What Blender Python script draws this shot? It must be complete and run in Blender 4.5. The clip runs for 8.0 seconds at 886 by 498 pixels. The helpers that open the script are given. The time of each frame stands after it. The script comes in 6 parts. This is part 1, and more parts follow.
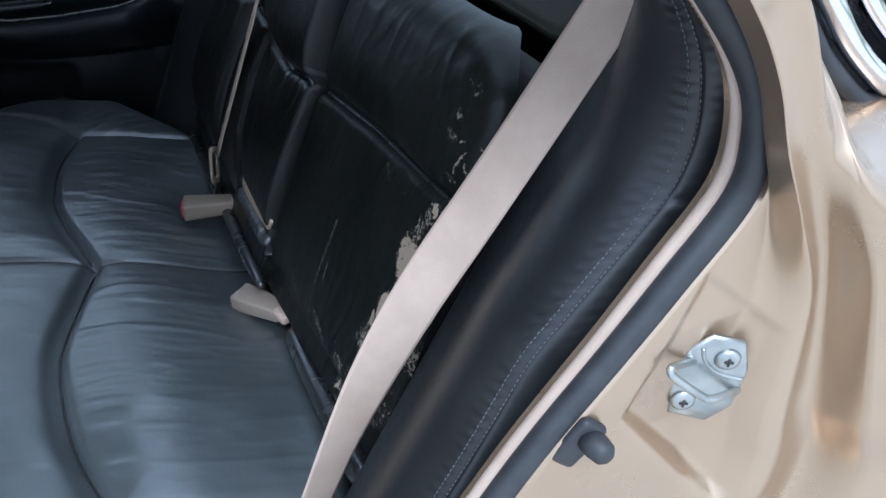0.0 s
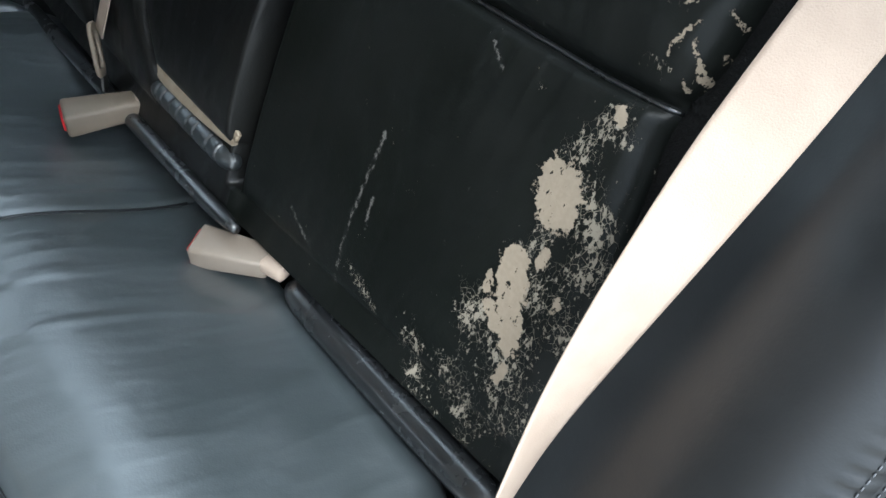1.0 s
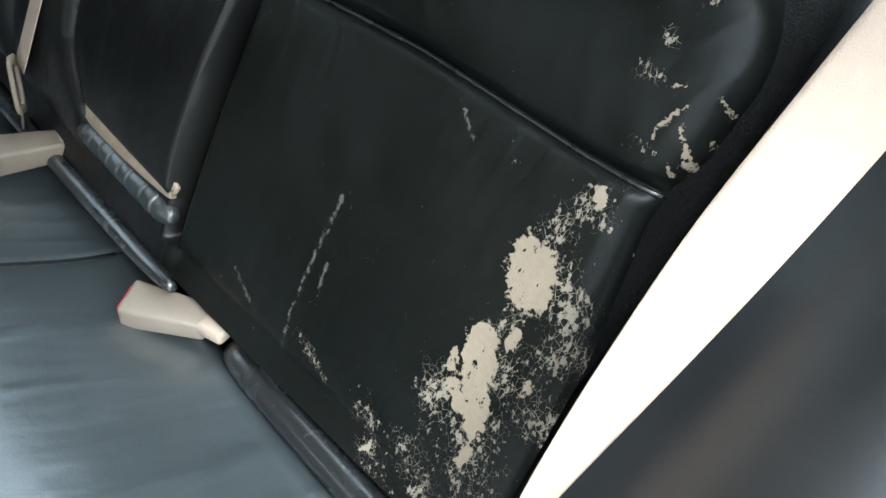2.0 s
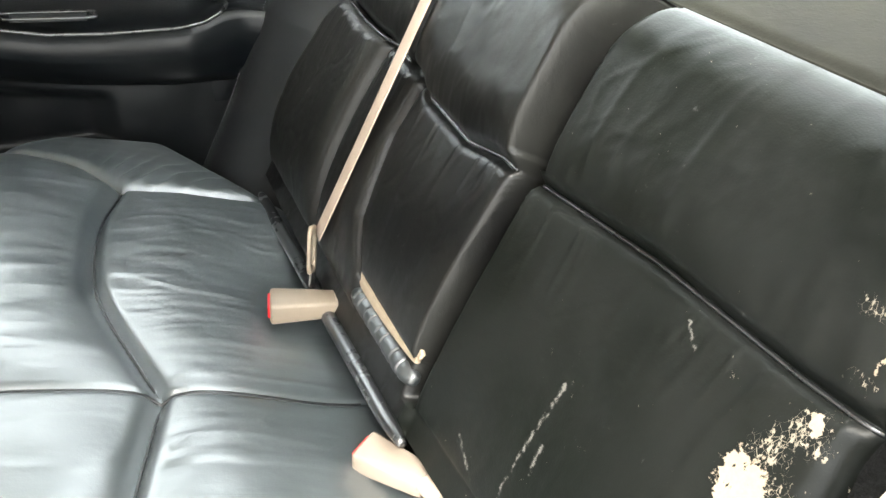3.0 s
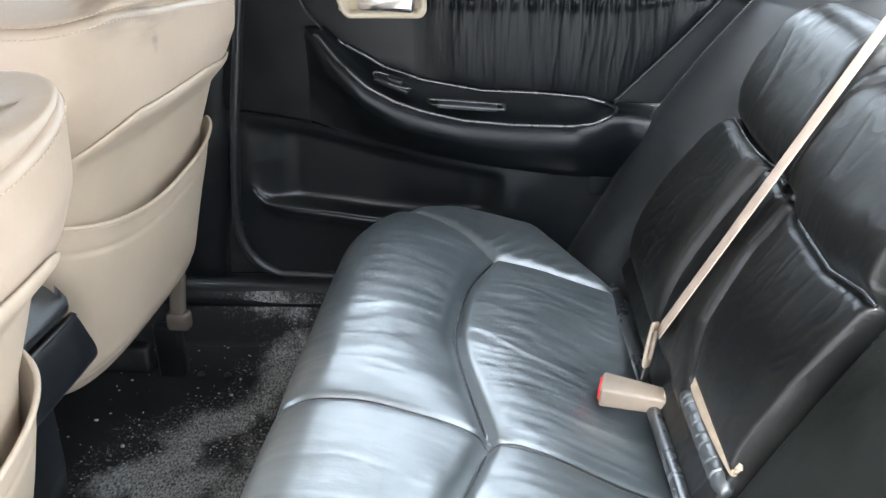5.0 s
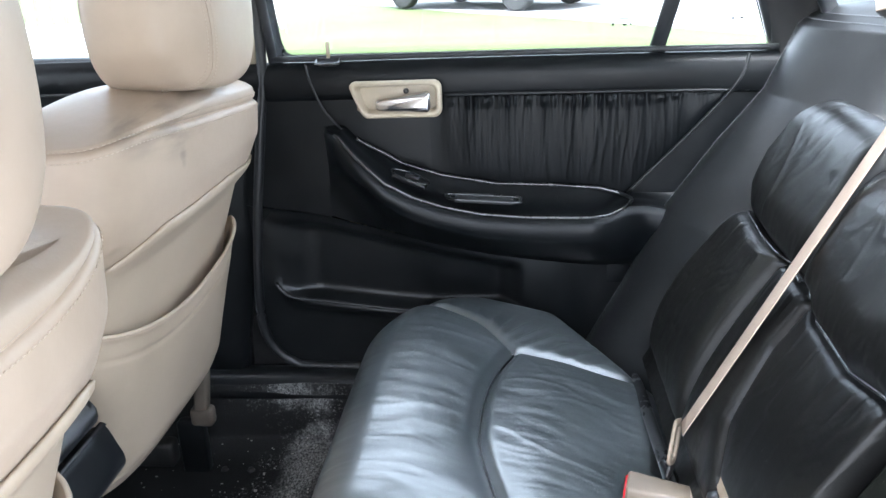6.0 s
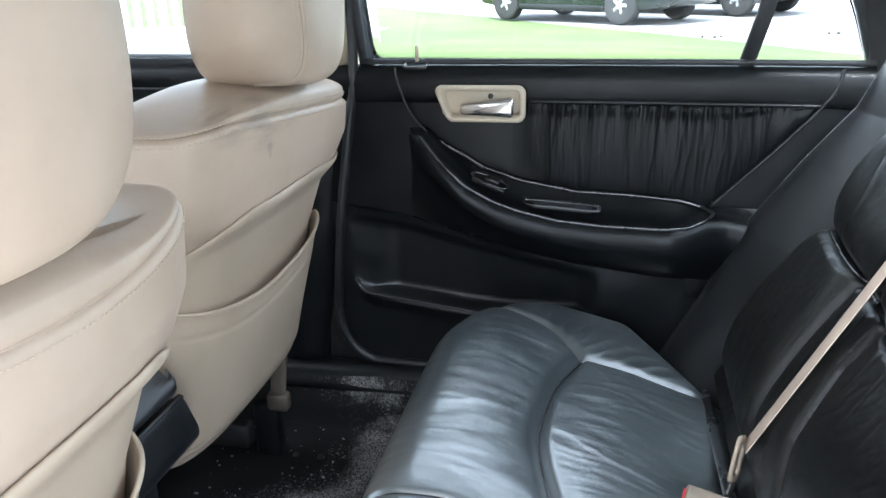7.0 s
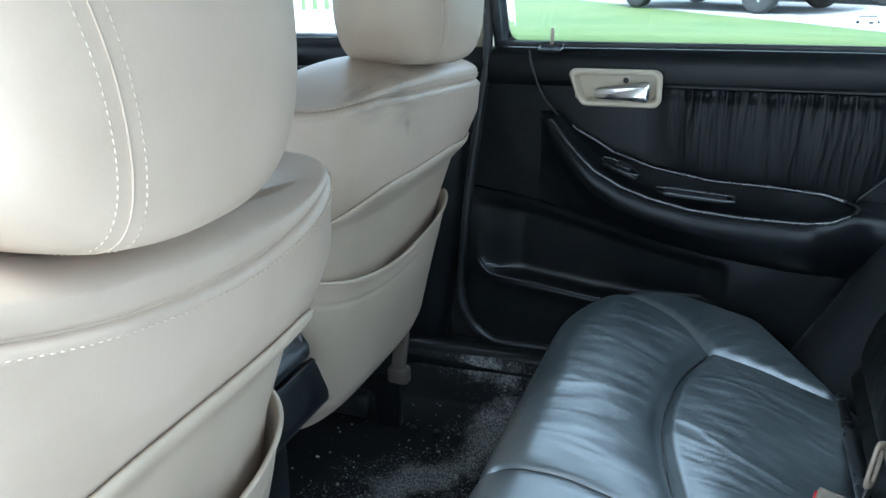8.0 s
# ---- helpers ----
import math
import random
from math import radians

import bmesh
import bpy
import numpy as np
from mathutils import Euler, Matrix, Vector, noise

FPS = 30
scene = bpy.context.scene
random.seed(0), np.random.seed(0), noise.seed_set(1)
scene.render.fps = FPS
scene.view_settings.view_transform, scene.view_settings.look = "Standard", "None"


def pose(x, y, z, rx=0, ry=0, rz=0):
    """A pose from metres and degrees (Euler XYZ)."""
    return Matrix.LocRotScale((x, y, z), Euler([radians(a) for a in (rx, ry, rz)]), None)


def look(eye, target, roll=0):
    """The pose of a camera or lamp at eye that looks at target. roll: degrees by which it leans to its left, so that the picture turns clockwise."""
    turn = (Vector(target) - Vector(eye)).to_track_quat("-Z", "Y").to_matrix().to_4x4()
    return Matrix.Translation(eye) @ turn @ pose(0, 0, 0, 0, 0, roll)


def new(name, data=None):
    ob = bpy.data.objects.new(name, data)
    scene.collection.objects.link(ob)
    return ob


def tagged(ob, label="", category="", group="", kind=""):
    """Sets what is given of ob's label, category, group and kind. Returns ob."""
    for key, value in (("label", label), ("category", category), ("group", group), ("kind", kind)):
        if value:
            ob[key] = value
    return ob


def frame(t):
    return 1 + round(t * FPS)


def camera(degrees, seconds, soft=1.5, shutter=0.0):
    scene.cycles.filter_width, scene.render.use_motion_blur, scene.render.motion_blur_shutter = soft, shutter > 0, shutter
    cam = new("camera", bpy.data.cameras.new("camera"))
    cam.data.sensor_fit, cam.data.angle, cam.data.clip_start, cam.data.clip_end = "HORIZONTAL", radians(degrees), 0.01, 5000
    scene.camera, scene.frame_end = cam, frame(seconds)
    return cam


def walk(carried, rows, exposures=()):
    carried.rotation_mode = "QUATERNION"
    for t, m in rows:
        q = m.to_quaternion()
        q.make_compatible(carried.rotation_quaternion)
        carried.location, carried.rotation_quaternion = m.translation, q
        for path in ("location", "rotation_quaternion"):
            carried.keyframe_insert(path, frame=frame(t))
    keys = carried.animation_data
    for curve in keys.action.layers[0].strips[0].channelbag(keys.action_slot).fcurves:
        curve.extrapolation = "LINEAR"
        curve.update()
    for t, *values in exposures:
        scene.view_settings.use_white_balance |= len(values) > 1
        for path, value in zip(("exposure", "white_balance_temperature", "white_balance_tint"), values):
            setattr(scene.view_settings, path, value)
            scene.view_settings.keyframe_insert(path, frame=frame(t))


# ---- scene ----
cam = camera(56.3, 8.0)
PATH = [
    (0, (0.408, -1.029, 1.176), (0.959, 0.531, 0.052), -5.2),
    (0.2, (0.376, -0.941, 1.141), (1.042, 0.52, -0.052), -3.6),
    (0.5, (0.327, -0.799, 1.104), (1.114, 0.509, -0.189), -1.6),
    (1, (0.304, -0.659, 1.063), (1.143, 0.465, -0.363), -0.3),
    (1.2, (0.305, -0.636, 1.076), (1.186, 0.445, -0.358), 0.8),
    (2.3, (0.311, -0.601, 1.065), (1.335, 0.416, -0.32), 6.5),
    (2.5, (0.302, -0.618, 1.066), (1.253, 0.556, -0.244), 4.6),
    (2.8, (0.283, -0.626, 1.095), (1.099, 0.764, -0.09), 3.1),
    (3, (0.296, -0.643, 1.099), (0.948, 0.927, 0.046), 0.7),
    (3.5, (0.3, -0.661, 1.115), (0.758, 1.086, 0.255), -0.0),
    (4, (0.289, -0.679, 1.103), (0.53, 1.132, 0.29), 1.9),
    (4.5, (0.276, -0.707, 1.094), (0.21, 1.105, 0.25), 2.2),
    (5, (0.286, -0.709, 1.123), (0.144, 1.099, 0.28), -0.8),
    (5.2, (0.281, -0.709, 1.136), (0.139, 1.116, 0.33), -1.6),
    (6.5, (0.296, -0.714, 1.175), (0.067, 1.154, 0.502), -3.0),
    (7, (0.313, -0.731, 1.162), (-0.09, 1.114, 0.501), -1.5),
    (7.5, (0.307, -0.756, 1.146), (-0.353, 1.003, 0.458), -0.7),
    (8, (0.296, -0.748, 1.156), (-0.367, 1.01, 0.473), -1.5),
]
EXPOSURES = [(0, 0.62, 5150, 8), (0.5, 0.93, 5450, 5), (1, 1.5, 5750, 3), (2.5, 2.5, 5850, 0), (3, 3.36, 6900, 6), (3.5, 3.52, 7500, 10), (4, 3.62, 7600, 12), (4.5, 3.43, 6600, 11), (5, 3.25, 6100, 9), (6.5, 2.85, 5750, 10), (7.0, 2.65, 5750, 7), (7.5, 2.36, 5250, 0), (8, 2.17, 5080, -2)]
walk(cam, [(t, look(eye, target, roll)) for t, eye, target, roll in PATH], EXPOSURES)

# world, sun and sky
world = bpy.data.worlds.new("sky")
scene.world = world
world.use_nodes = True
wn = world.node_tree
sky = wn.nodes.new("ShaderNodeTexSky")
sky.sky_type, sky.sun_disc = "NISHITA", False
sky.sun_elevation, sky.sun_rotation = radians(58), radians(190)
sky.air_density, sky.dust_density = 1.2, 4.0
# thin bright cloud over the whole sky
cloud = wn.nodes.new("ShaderNodeMix")
cloud.data_type = "RGBA"
cloud.inputs[0].default_value, cloud.inputs[7].default_value = 0.6, (9.0, 9.3, 9.8, 1)
wn.links.new(sky.outputs[0], cloud.inputs[6])
wn.links.new(cloud.outputs[2], wn.nodes["Background"].inputs[0])
wn.nodes["Background"].inputs[1].default_value = 0.136
sun = new("sun", bpy.data.lights.new("sun", "SUN"))
sun.data.energy, sun.data.angle, sun.data.color = 2.1, radians(30), (1.0, 0.985, 0.96)
sun.matrix_world = look((-3.0, -16.0, 26.0), (0, 0, 0))


# ---- materials ----
def mat_new(name):
    m = bpy.data.materials.new(name)
    m.use_nodes = True
    return m, m.node_tree.nodes, m.node_tree.links, m.node_tree.nodes["Principled BSDF"]


def mixc(nd, ln, fac, a, b):
    """A colour mix of two colours or sockets."""
    n = nd.new("ShaderNodeMix")
    n.data_type = "RGBA"
    ln.new(fac, n.inputs[0])
    for sock, v in ((n.inputs[6], a), (n.inputs[7], b)):
        if isinstance(v, tuple):
            sock.default_value = (*v, 1)
        else:
            ln.new(v, sock)
    return n.outputs[2]


def maprange(nd, ln, v, a, b, c=0.0, d=1.0, kind="SMOOTHSTEP"):
    n = nd.new("ShaderNodeMapRange")
    n.interpolation_type = kind
    ln.new(v, n.inputs[0])
    for i, x in enumerate((a, b, c, d)):
        n.inputs[i + 1].default_value = x
    return n.outputs[0]


def calc(nd, ln, op, a, b):
    n = nd.new("ShaderNodeMath")
    n.operation = op
    for i, v in enumerate((a, b)):
        if isinstance(v, (int, float)):
            n.inputs[i].default_value = v
        else:
            ln.new(v, n.inputs[i])
    return n.outputs[0]


def tex(nd, ln, kind, scale, stretch=(1, 1, 1), detail=4.0, rough=0.55, shift=(0, 0, 0)):
    """Noise or Voronoi on object coordinates, in units of one over a metre."""
    co = nd.new("ShaderNodeTexCoord")
    mp = nd.new("ShaderNodeMapping")
    mp.inputs["Scale"].default_value = stretch
    mp.inputs["Location"].default_value = shift
    ln.new(co.outputs["Object"], mp.inputs[0])
    if kind == "noise":
        t = nd.new("ShaderNodeTexNoise")
        t.inputs["Detail"].default_value, t.inputs["Roughness"].default_value = detail, rough
    else:
        t = nd.new("ShaderNodeTexVoronoi")
        if kind == "edge":
            t.feature = "DISTANCE_TO_EDGE"
    t.inputs["Scale"].default_value = scale
    ln.new(mp.outputs[0], t.inputs["Vector"])
    return t.outputs[0]


def bumps(nd, ln, bsdf, *layers):
    """Stacks height maps (socket, distance in metres, strength)."""
    last = None
    for h, dist, strength in layers:
        b = nd.new("ShaderNodeBump")
        b.inputs["Distance"].default_value, b.inputs["Strength"].default_value = dist, strength
        ln.new(h, b.inputs["Height"])
        if last:
            ln.new(last, b.inputs["Normal"])
        last = b.outputs[0]
    ln.new(last, bsdf.inputs["Normal"])


def off_line(nd, ln, co, a, b):
    """Distance of a place from the line between a and b."""
    def vm(op, u, v):
        n = nd.new("ShaderNodeVectorMath")
        n.operation = op
        for k, x in enumerate((u, v)):
            if x is None:
                continue
            if isinstance(x, tuple):
                n.inputs[k].default_value = x
            else:
                ln.new(x, n.inputs[k])
        return n
    ab = tuple(q - p for p, q in zip(a, b))
    size = max(sum(q * q for q in ab), 1e-9)
    rel = vm("SUBTRACT", co, a).outputs[0]
    t = maprange(nd, ln, vm("DOT_PRODUCT", rel, ab).outputs["Value"], 0.0, size, 0.0, 1.0, "LINEAR")
    step = vm("SCALE", ab, None)
    ln.new(t, step.inputs["Scale"])
    return vm("LENGTH", vm("SUBTRACT", rel, step.outputs[0]).outputs[0], None).outputs["Value"]


def leather(name, dark, light, rough, grain=1.0, creases=(1, 1, 1), wear=0.0, peel=(), spec=0.5, haze=0.0, smudge=(), ior=1.5, coat=0.0):
    """Upholstery leather with pores, creases, cloudy gloss and, where asked, peeled finish at the given places."""
    m, nd, ln, p = mat_new(name)
    cloud = tex(nd, ln, "noise", 9, detail=5)
    fine = tex(nd, ln, "noise", 90, detail=3)
    col = mixc(nd, ln, maprange(nd, ln, cloud, 0.3, 0.7), dark, light)
    scratch = maprange(nd, ln, tex(nd, ln, "noise", 60, (0.25, 1, 1), 6, 0.7), 0.66, 0.72)
    if wear:
        col = mixc(nd, ln, calc(nd, ln, "MULTIPLY", scratch, wear), col, (0.16, 0.16, 0.155))
    r = maprange(nd, ln, calc(nd, ln, "ADD", calc(nd, ln, "MULTIPLY", cloud, 0.7), calc(nd, ln, "MULTIPLY", fine, 0.3)), 0.3, 0.7, rough - 0.06, rough + 0.08)
    for place, size in smudge:
        v = nd.new("ShaderNodeVectorMath")
        v.operation = "DISTANCE"
        ln.new(nd.new("ShaderNodeTexCoord").outputs["Object"], v.inputs[0])
        v.inputs[1].default_value = place
        f = calc(nd, ln, "MULTIPLY", maprange(nd, ln, v.outputs["Value"], size * 0.2, size, 1.0, 0.0), maprange(nd, ln, tex(nd, ln, "noise", 55, (1, 0.2, 1), 5), 0.35, 0.65))
        col = mixc(nd, ln, calc(nd, ln, "MULTIPLY", f, 0.42), col, (0.12, 0.10, 0.085))
    pore = tex(nd, ln, "voronoi", 620)
    crease = tex(nd, ln, "noise", 26, creases, 6, 0.6)
    crinkle = tex(nd, ln, "edge", 150, creases)
    layers = [(crease, 0.003, 0.28 * grain), (crinkle, 0.0006, 0.30 * grain), (pore, 0.0004, 0.22 * grain)]
    if peel:
        geo = nd.new("ShaderNodeTexCoord").outputs["Object"]
        # places are taken along the backrest alone, however far the padding stands out
        n = Vector((-0.894, 0, 0.447))
        dot = nd.new("ShaderNodeVectorMath")
        dot.operation, dot.inputs[1].default_value = "DOT_PRODUCT", n
        ln.new(geo, dot.inputs[0])
        flat = nd.new("ShaderNodeVectorMath")
        flat.operation, flat.inputs[1].default_value, flat.inputs[2].default_value = "MULTIPLY_ADD", -n, (0, 0, 0)
        ln.new(dot.outputs["Value"], flat.inputs[0])
        ln.new(geo, flat.inputs[2])
        jag = nd.new("ShaderNodeTexNoise")
        jag.inputs["Scale"].default_value, jag.inputs["Detail"].default_value, jag.inputs["Roughness"].default_value = 170, 5, 0.7
        ln.new(geo, jag.inputs["Vector"])
        jog = nd.new("ShaderNodeVectorMath")
        jog.operation, jog.inputs[1].default_value, jog.inputs[2].default_value = "MULTIPLY_ADD", (0.012,) * 3, (-0.006,) * 3
        ln.new(jag.outputs["Color"], jog.inputs[0])
        both = nd.new("ShaderNodeVectorMath")
        ln.new(flat.outputs[0], both.inputs[0])
        ln.new(jog.outputs[0], both.inputs[1])
        geo = both.outputs[0]
        peel = [(tuple(Vector(a) - n * n.dot(Vector(a))), tuple(Vector(b) - n * n.dot(Vector(b))), size, kind) for a, b, size, kind in peel]
        fields = {}
        for a, b, size, kind in peel:
            f = maprange(nd, ln, off_line(nd, ln, geo, a, b), 0.0, size, 1.0, 0.0, "LINEAR")
            fields[kind] = f if kind not in fields else calc(nd, ln, "MAXIMUM", fields[kind], f)
        bare = fields.get("bare", fields["crazed"])
        rag = tex(nd, ln, "noise", 130, detail=8, rough=0.70)
        holes = maprange(nd, ln, tex(nd, ln, "noise", 190, (1, 1, 0.5), 5, 0.6, (4, 2, 7)), 0.63, 0.66, 0.0, 0.9)
        solid = calc(nd, ln, "SUBTRACT", calc(nd, ln, "ADD", bare, calc(nd, ln, "MULTIPLY", rag, 1.1)), holes)
        solid_m = maprange(nd, ln, solid, 1.04, 1.055) if "bare" in fields else None
        # crazed finish: ragged flecks and thin bare lines, thicker towards the middle of each worn spot
        flecks = tex(nd, ln, "noise", 230, (1.3, 1.3, 0.6), 5, 0.66)
        net = maprange(nd, ln, tex(nd, ln, "edge", 190, (1.2, 1.2, 0.7)), 0.0, 0.08, 0.64, 0.30, "LINEAR")
        patchy = calc(nd, ln, "SUBTRACT", calc(nd, ln, "MULTIPLY", tex(nd, ln, "noise", 48, detail=6, rough=0.66, shift=(2, 0, 3)), 0.5), 0.25)
        craze = calc(nd, ln, "ADD", calc(nd, ln, "ADD", calc(nd, ln, "MAXIMUM", flecks, net), calc(nd, ln, "MULTIPLY", fields["crazed"], 0.21)), patchy)
        crack_m = maprange(nd, ln, craze, 0.738, 0.762)
        if "line" in fields:
            line = calc(nd, ln, "MULTIPLY", maprange(nd, ln, fields["line"], 0.25, 0.8), maprange(nd, ln, tex(nd, ln, "noise", 300, (1, 1, 0.4), 4, 0.6), 0.42, 0.56))
            col = mixc(nd, ln, calc(nd, ln, "MULTIPLY", line, 0.55), col, (0.22, 0.21, 0.19))
        col = mixc(nd, ln, calc(nd, ln, "MULTIPLY", crack_m, 0.92), col, (0.29, 0.255, 0.20))
        if "slit" in fields:
            slit = calc(nd, ln, "ADD", fields["slit"], calc(nd, ln, "MULTIPLY", tex(nd, ln, "noise", 300, detail=6, rough=0.7), 1.9))
            solid_m = maprange(nd, ln, slit, 1.57, 1.60)
        felt = mixc(nd, ln, maprange(nd, ln, tex(nd, ln, "noise", 260, detail=5), 0.3, 0.7), (0.27, 0.222, 0.165), (0.30, 0.245, 0.183))
        col = mixc(nd, ln, solid_m, col, felt)
        off = calc(nd, ln, "MAXIMUM", solid_m, crack_m)
        r = calc(nd, ln, "MAXIMUM", r, calc(nd, ln, "MULTIPLY", off, 0.85))
        layers.append((calc(nd, ln, "SUBTRACT", 1.0, off), 0.0010, 0.8))
    ln.new(col, p.inputs["Base Color"])
    ln.new(r, p.inputs["Roughness"])
    p.inputs["Specular IOR Level"].default_value, p.inputs["IOR"].default_value = spec, ior
    p.inputs["Coat Weight"].default_value, p.inputs["Coat Roughness"].default_value = coat, 0.28
    p.inputs["Sheen Weight"].default_value, p.inputs["Sheen Roughness"].default_value = haze, 0.35
    bumps(nd, ln, p, *layers)
    return m


def plain(name, dark, light, rough, metal=0.0, scale=20, grain=(300, 0.0003, 0.3), coat=0.0, spec=0.5):
    """A surface of one stuff with cloudy colour, uneven gloss and fine grain."""
    m, nd, ln, p = mat_new(name)
    cloud = tex(nd, ln, "noise", scale, detail=6)
    ln.new(mixc(nd, ln, maprange(nd, ln, cloud, 0.3, 0.7), dark, light), p.inputs["Base Color"])
    ln.new(maprange(nd, ln, cloud, 0.3, 0.7, max(rough - 0.06, 0.02), rough + 0.06), p.inputs["Roughness"])
    p.inputs["Metallic"].default_value = metal
    p.inputs["Coat Weight"].default_value = coat
    p.inputs["Coat Roughness"].default_value = 0.22
    p.inputs["Specular IOR Level"].default_value = spec
    if grain:
        bumps(nd, ln, p, (tex(nd, ln, "noise", grain[0], detail=3), grain[1], grain[2]))
    return m


def back_at(y, s, h=0.0):
    """A place on the rear backrest: across, up along it, and out of it."""
    return (0.455 + 0.447 * s - 0.894 * h, y, 0.50 + 0.894 * s + 0.447 * h)


def near_set(y):
    """How far the near section of the backrest is set back at a place across."""
    return -0.008 - 0.10 * (-y - 0.08)


def on_near(y, s):
    return back_at(y, s, near_set(y) + 0.004)


PEEL = [(on_near(*a), on_near(*b), size, kind) for a, b, size, kind in (
    ((-0.389, 0.262), (-0.394, 0.250), 0.0340, "bare"), ((-0.384, 0.198), (-0.391, 0.180), 0.0250, "bare"), ((-0.394, 0.172), (-0.406, 0.146), 0.020, "bare"), ((-0.380, 0.160), (-0.392, 0.150), 0.010, "bare"), ((-0.402, 0.218), (-0.401, 0.210), 0.0085, "bare"),
    ((-0.375, 0.170), (-0.372, 0.180), 0.008, "bare"), ((-0.411, 0.128), (-0.409, 0.116), 0.008, "bare"), ((-0.402, 0.322), (-0.407, 0.316), 0.007, "bare"), ((-0.424, 0.196), (-0.426, 0.188), 0.005, "bare"),
    ((-0.404, 0.318), (-0.394, 0.285), 0.028, "crazed"), ((-0.420, 0.262), (-0.430, 0.222), 0.036, "crazed"), ((-0.405, 0.195), (-0.440, 0.175), 0.044, "crazed"), ((-0.372, 0.148), (-0.395, 0.125), 0.046, "crazed"),
    ((-0.410, 0.150), (-0.420, 0.095), 0.052, "crazed"), ((-0.378, 0.085), (-0.400, 0.058), 0.050, "crazed"), ((-0.330, 0.085), (-0.345, 0.066), 0.034, "crazed"), ((-0.440, 0.300), (-0.450, 0.320), 0.020, "crazed"), ((-0.398, 0.236), (-0.388, 0.210), 0.022, "crazed"),
    ((-0.255, 0.100), (-0.285, 0.085), 0.013, "crazed"), ((-0.398, 0.4425), (-0.408, 0.439), 0.012, "crazed"), ((-0.395, 0.391), (-0.404, 0.390), 0.012, "crazed"), ((-0.398, 0.413), (-0.403, 0.411), 0.010, "crazed"), ((-0.408, 0.358), (-0.414, 0.356), 0.012, "crazed"),
    ((-0.426, 0.376), (-0.431, 0.367), 0.0033, "slit"), ((-0.433, 0.364), (-0.4375, 0.356), 0.0044, "slit"), ((-0.439, 0.3535), (-0.444, 0.346), 0.0046, "slit"), ((-0.415, 0.364), (-0.4205, 0.379), 0.0034, "slit"), ((-0.421, 0.380), (-0.4255, 0.386), 0.0034, "slit"),
    ((-0.441, 0.373), (-0.4445, 0.367), 0.0034, "slit"), ((-0.428, 0.352), (-0.431, 0.349), 0.0030, "slit"), ((-0.412, 0.392), (-0.419, 0.394), 0.0026, "slit"), ((-0.436, 0.396), (-0.444, 0.388), 0.0026, "slit"), ((-0.436, 0.347), (-0.440, 0.343), 0.0026, "slit"), ((-0.441, 0.353), (-0.444, 0.356), 0.0026, "slit"),
    ((-0.242, 0.216), (-0.238, 0.145), 0.0030, "line"), ((-0.238, 0.145), (-0.236, 0.072), 0.0022, "line"), ((-0.252, 0.165), (-0.254, 0.140), 0.003, "line"), ((-0.30, 0.318), (-0.315, 0.305), 0.0024, "line"), ((-0.17, 0.105), (-0.20, 0.085), 0.003, "line"))]
# cushion base lifted and blued for its sky sheen; backrest leather kept darker
M_SEAT = leather("black seat leather with sheen tint", (0.037, 0.046, 0.050), (0.057, 0.068, 0.074), 0.36, 0.6, (0.4, 1, 1), spec=1.0, ior=1.7, coat=0.7)
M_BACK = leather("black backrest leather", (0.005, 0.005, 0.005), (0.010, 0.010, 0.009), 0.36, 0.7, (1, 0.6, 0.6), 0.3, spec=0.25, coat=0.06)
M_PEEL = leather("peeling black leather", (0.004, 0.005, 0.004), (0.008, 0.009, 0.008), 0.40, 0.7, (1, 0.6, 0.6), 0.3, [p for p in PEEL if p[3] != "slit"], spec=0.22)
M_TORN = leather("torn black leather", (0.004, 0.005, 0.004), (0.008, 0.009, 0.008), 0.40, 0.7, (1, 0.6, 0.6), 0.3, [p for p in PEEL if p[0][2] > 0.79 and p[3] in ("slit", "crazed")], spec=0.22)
M_SIDE = leather("smooth black vinyl", (0.008, 0.009, 0.010), (0.014, 0.015, 0.016), 0.40, 0.35, spec=0.60)
M_SHINE = leather("shiny blue black vinyl", (0.012, 0.015, 0.017), (0.020, 0.024, 0.026), 0.36, 0.3, spec=1.0, ior=1.7)
M_GLOSS = leather("glossy black vinyl", (0.010, 0.011, 0.012), (0.016, 0.017, 0.018), 0.26, 0.12, spec=1.0, coat=0.4)
SMUDGES = [((-0.135, 0.16, 1.000), 0.060), ((-0.125, 0.23, 0.988), 0.062), ((-0.125, 0.30, 0.980), 0.045), ((-0.118, 0.243, 0.942), 0.013), ((-0.118, 0.243, 0.930), 0.010)]
M_TAN = leather("beige seat leather", (0.415, 0.325, 0.243), (0.47, 0.372, 0.284), 0.46, 0.3, smudge=SMUDGES)
M_TAN2 = plain("beige vinyl shell", (0.40, 0.32, 0.235), (0.46, 0.37, 0.275), 0.48, scale=8)
M_TRIM = plain("black door vinyl", (0.003, 0.004, 0.005), (0.006, 0.007, 0.008), 0.36, scale=14, grain=(420, 0.0004, 0.4), spec=0.22)
M_HARD = plain("black hard plastic", (0.006, 0.007, 0.008), (0.009, 0.010, 0.011), 0.34, scale=25, grain=(500, 0.0003, 0.3), spec=0.4)
M_GATHER = leather("gathered black leather", (0.003, 0.004, 0.005), (0.006, 0.007, 0.008), 0.36, 0.25, (1, 1, 0.5), spec=0.17)
M_BEIGE = plain("beige plastic", (0.46, 0.39, 0.29), (0.53, 0.455, 0.345), 0.42)
M_GREY = plain("grey plastic buckle", (0.24, 0.195, 0.155), (0.29, 0.24, 0.195), 0.45)
M_RED = plain("red plastic button", (0.55, 0.015, 0.02), (0.65, 0.02, 0.03), 0.35)
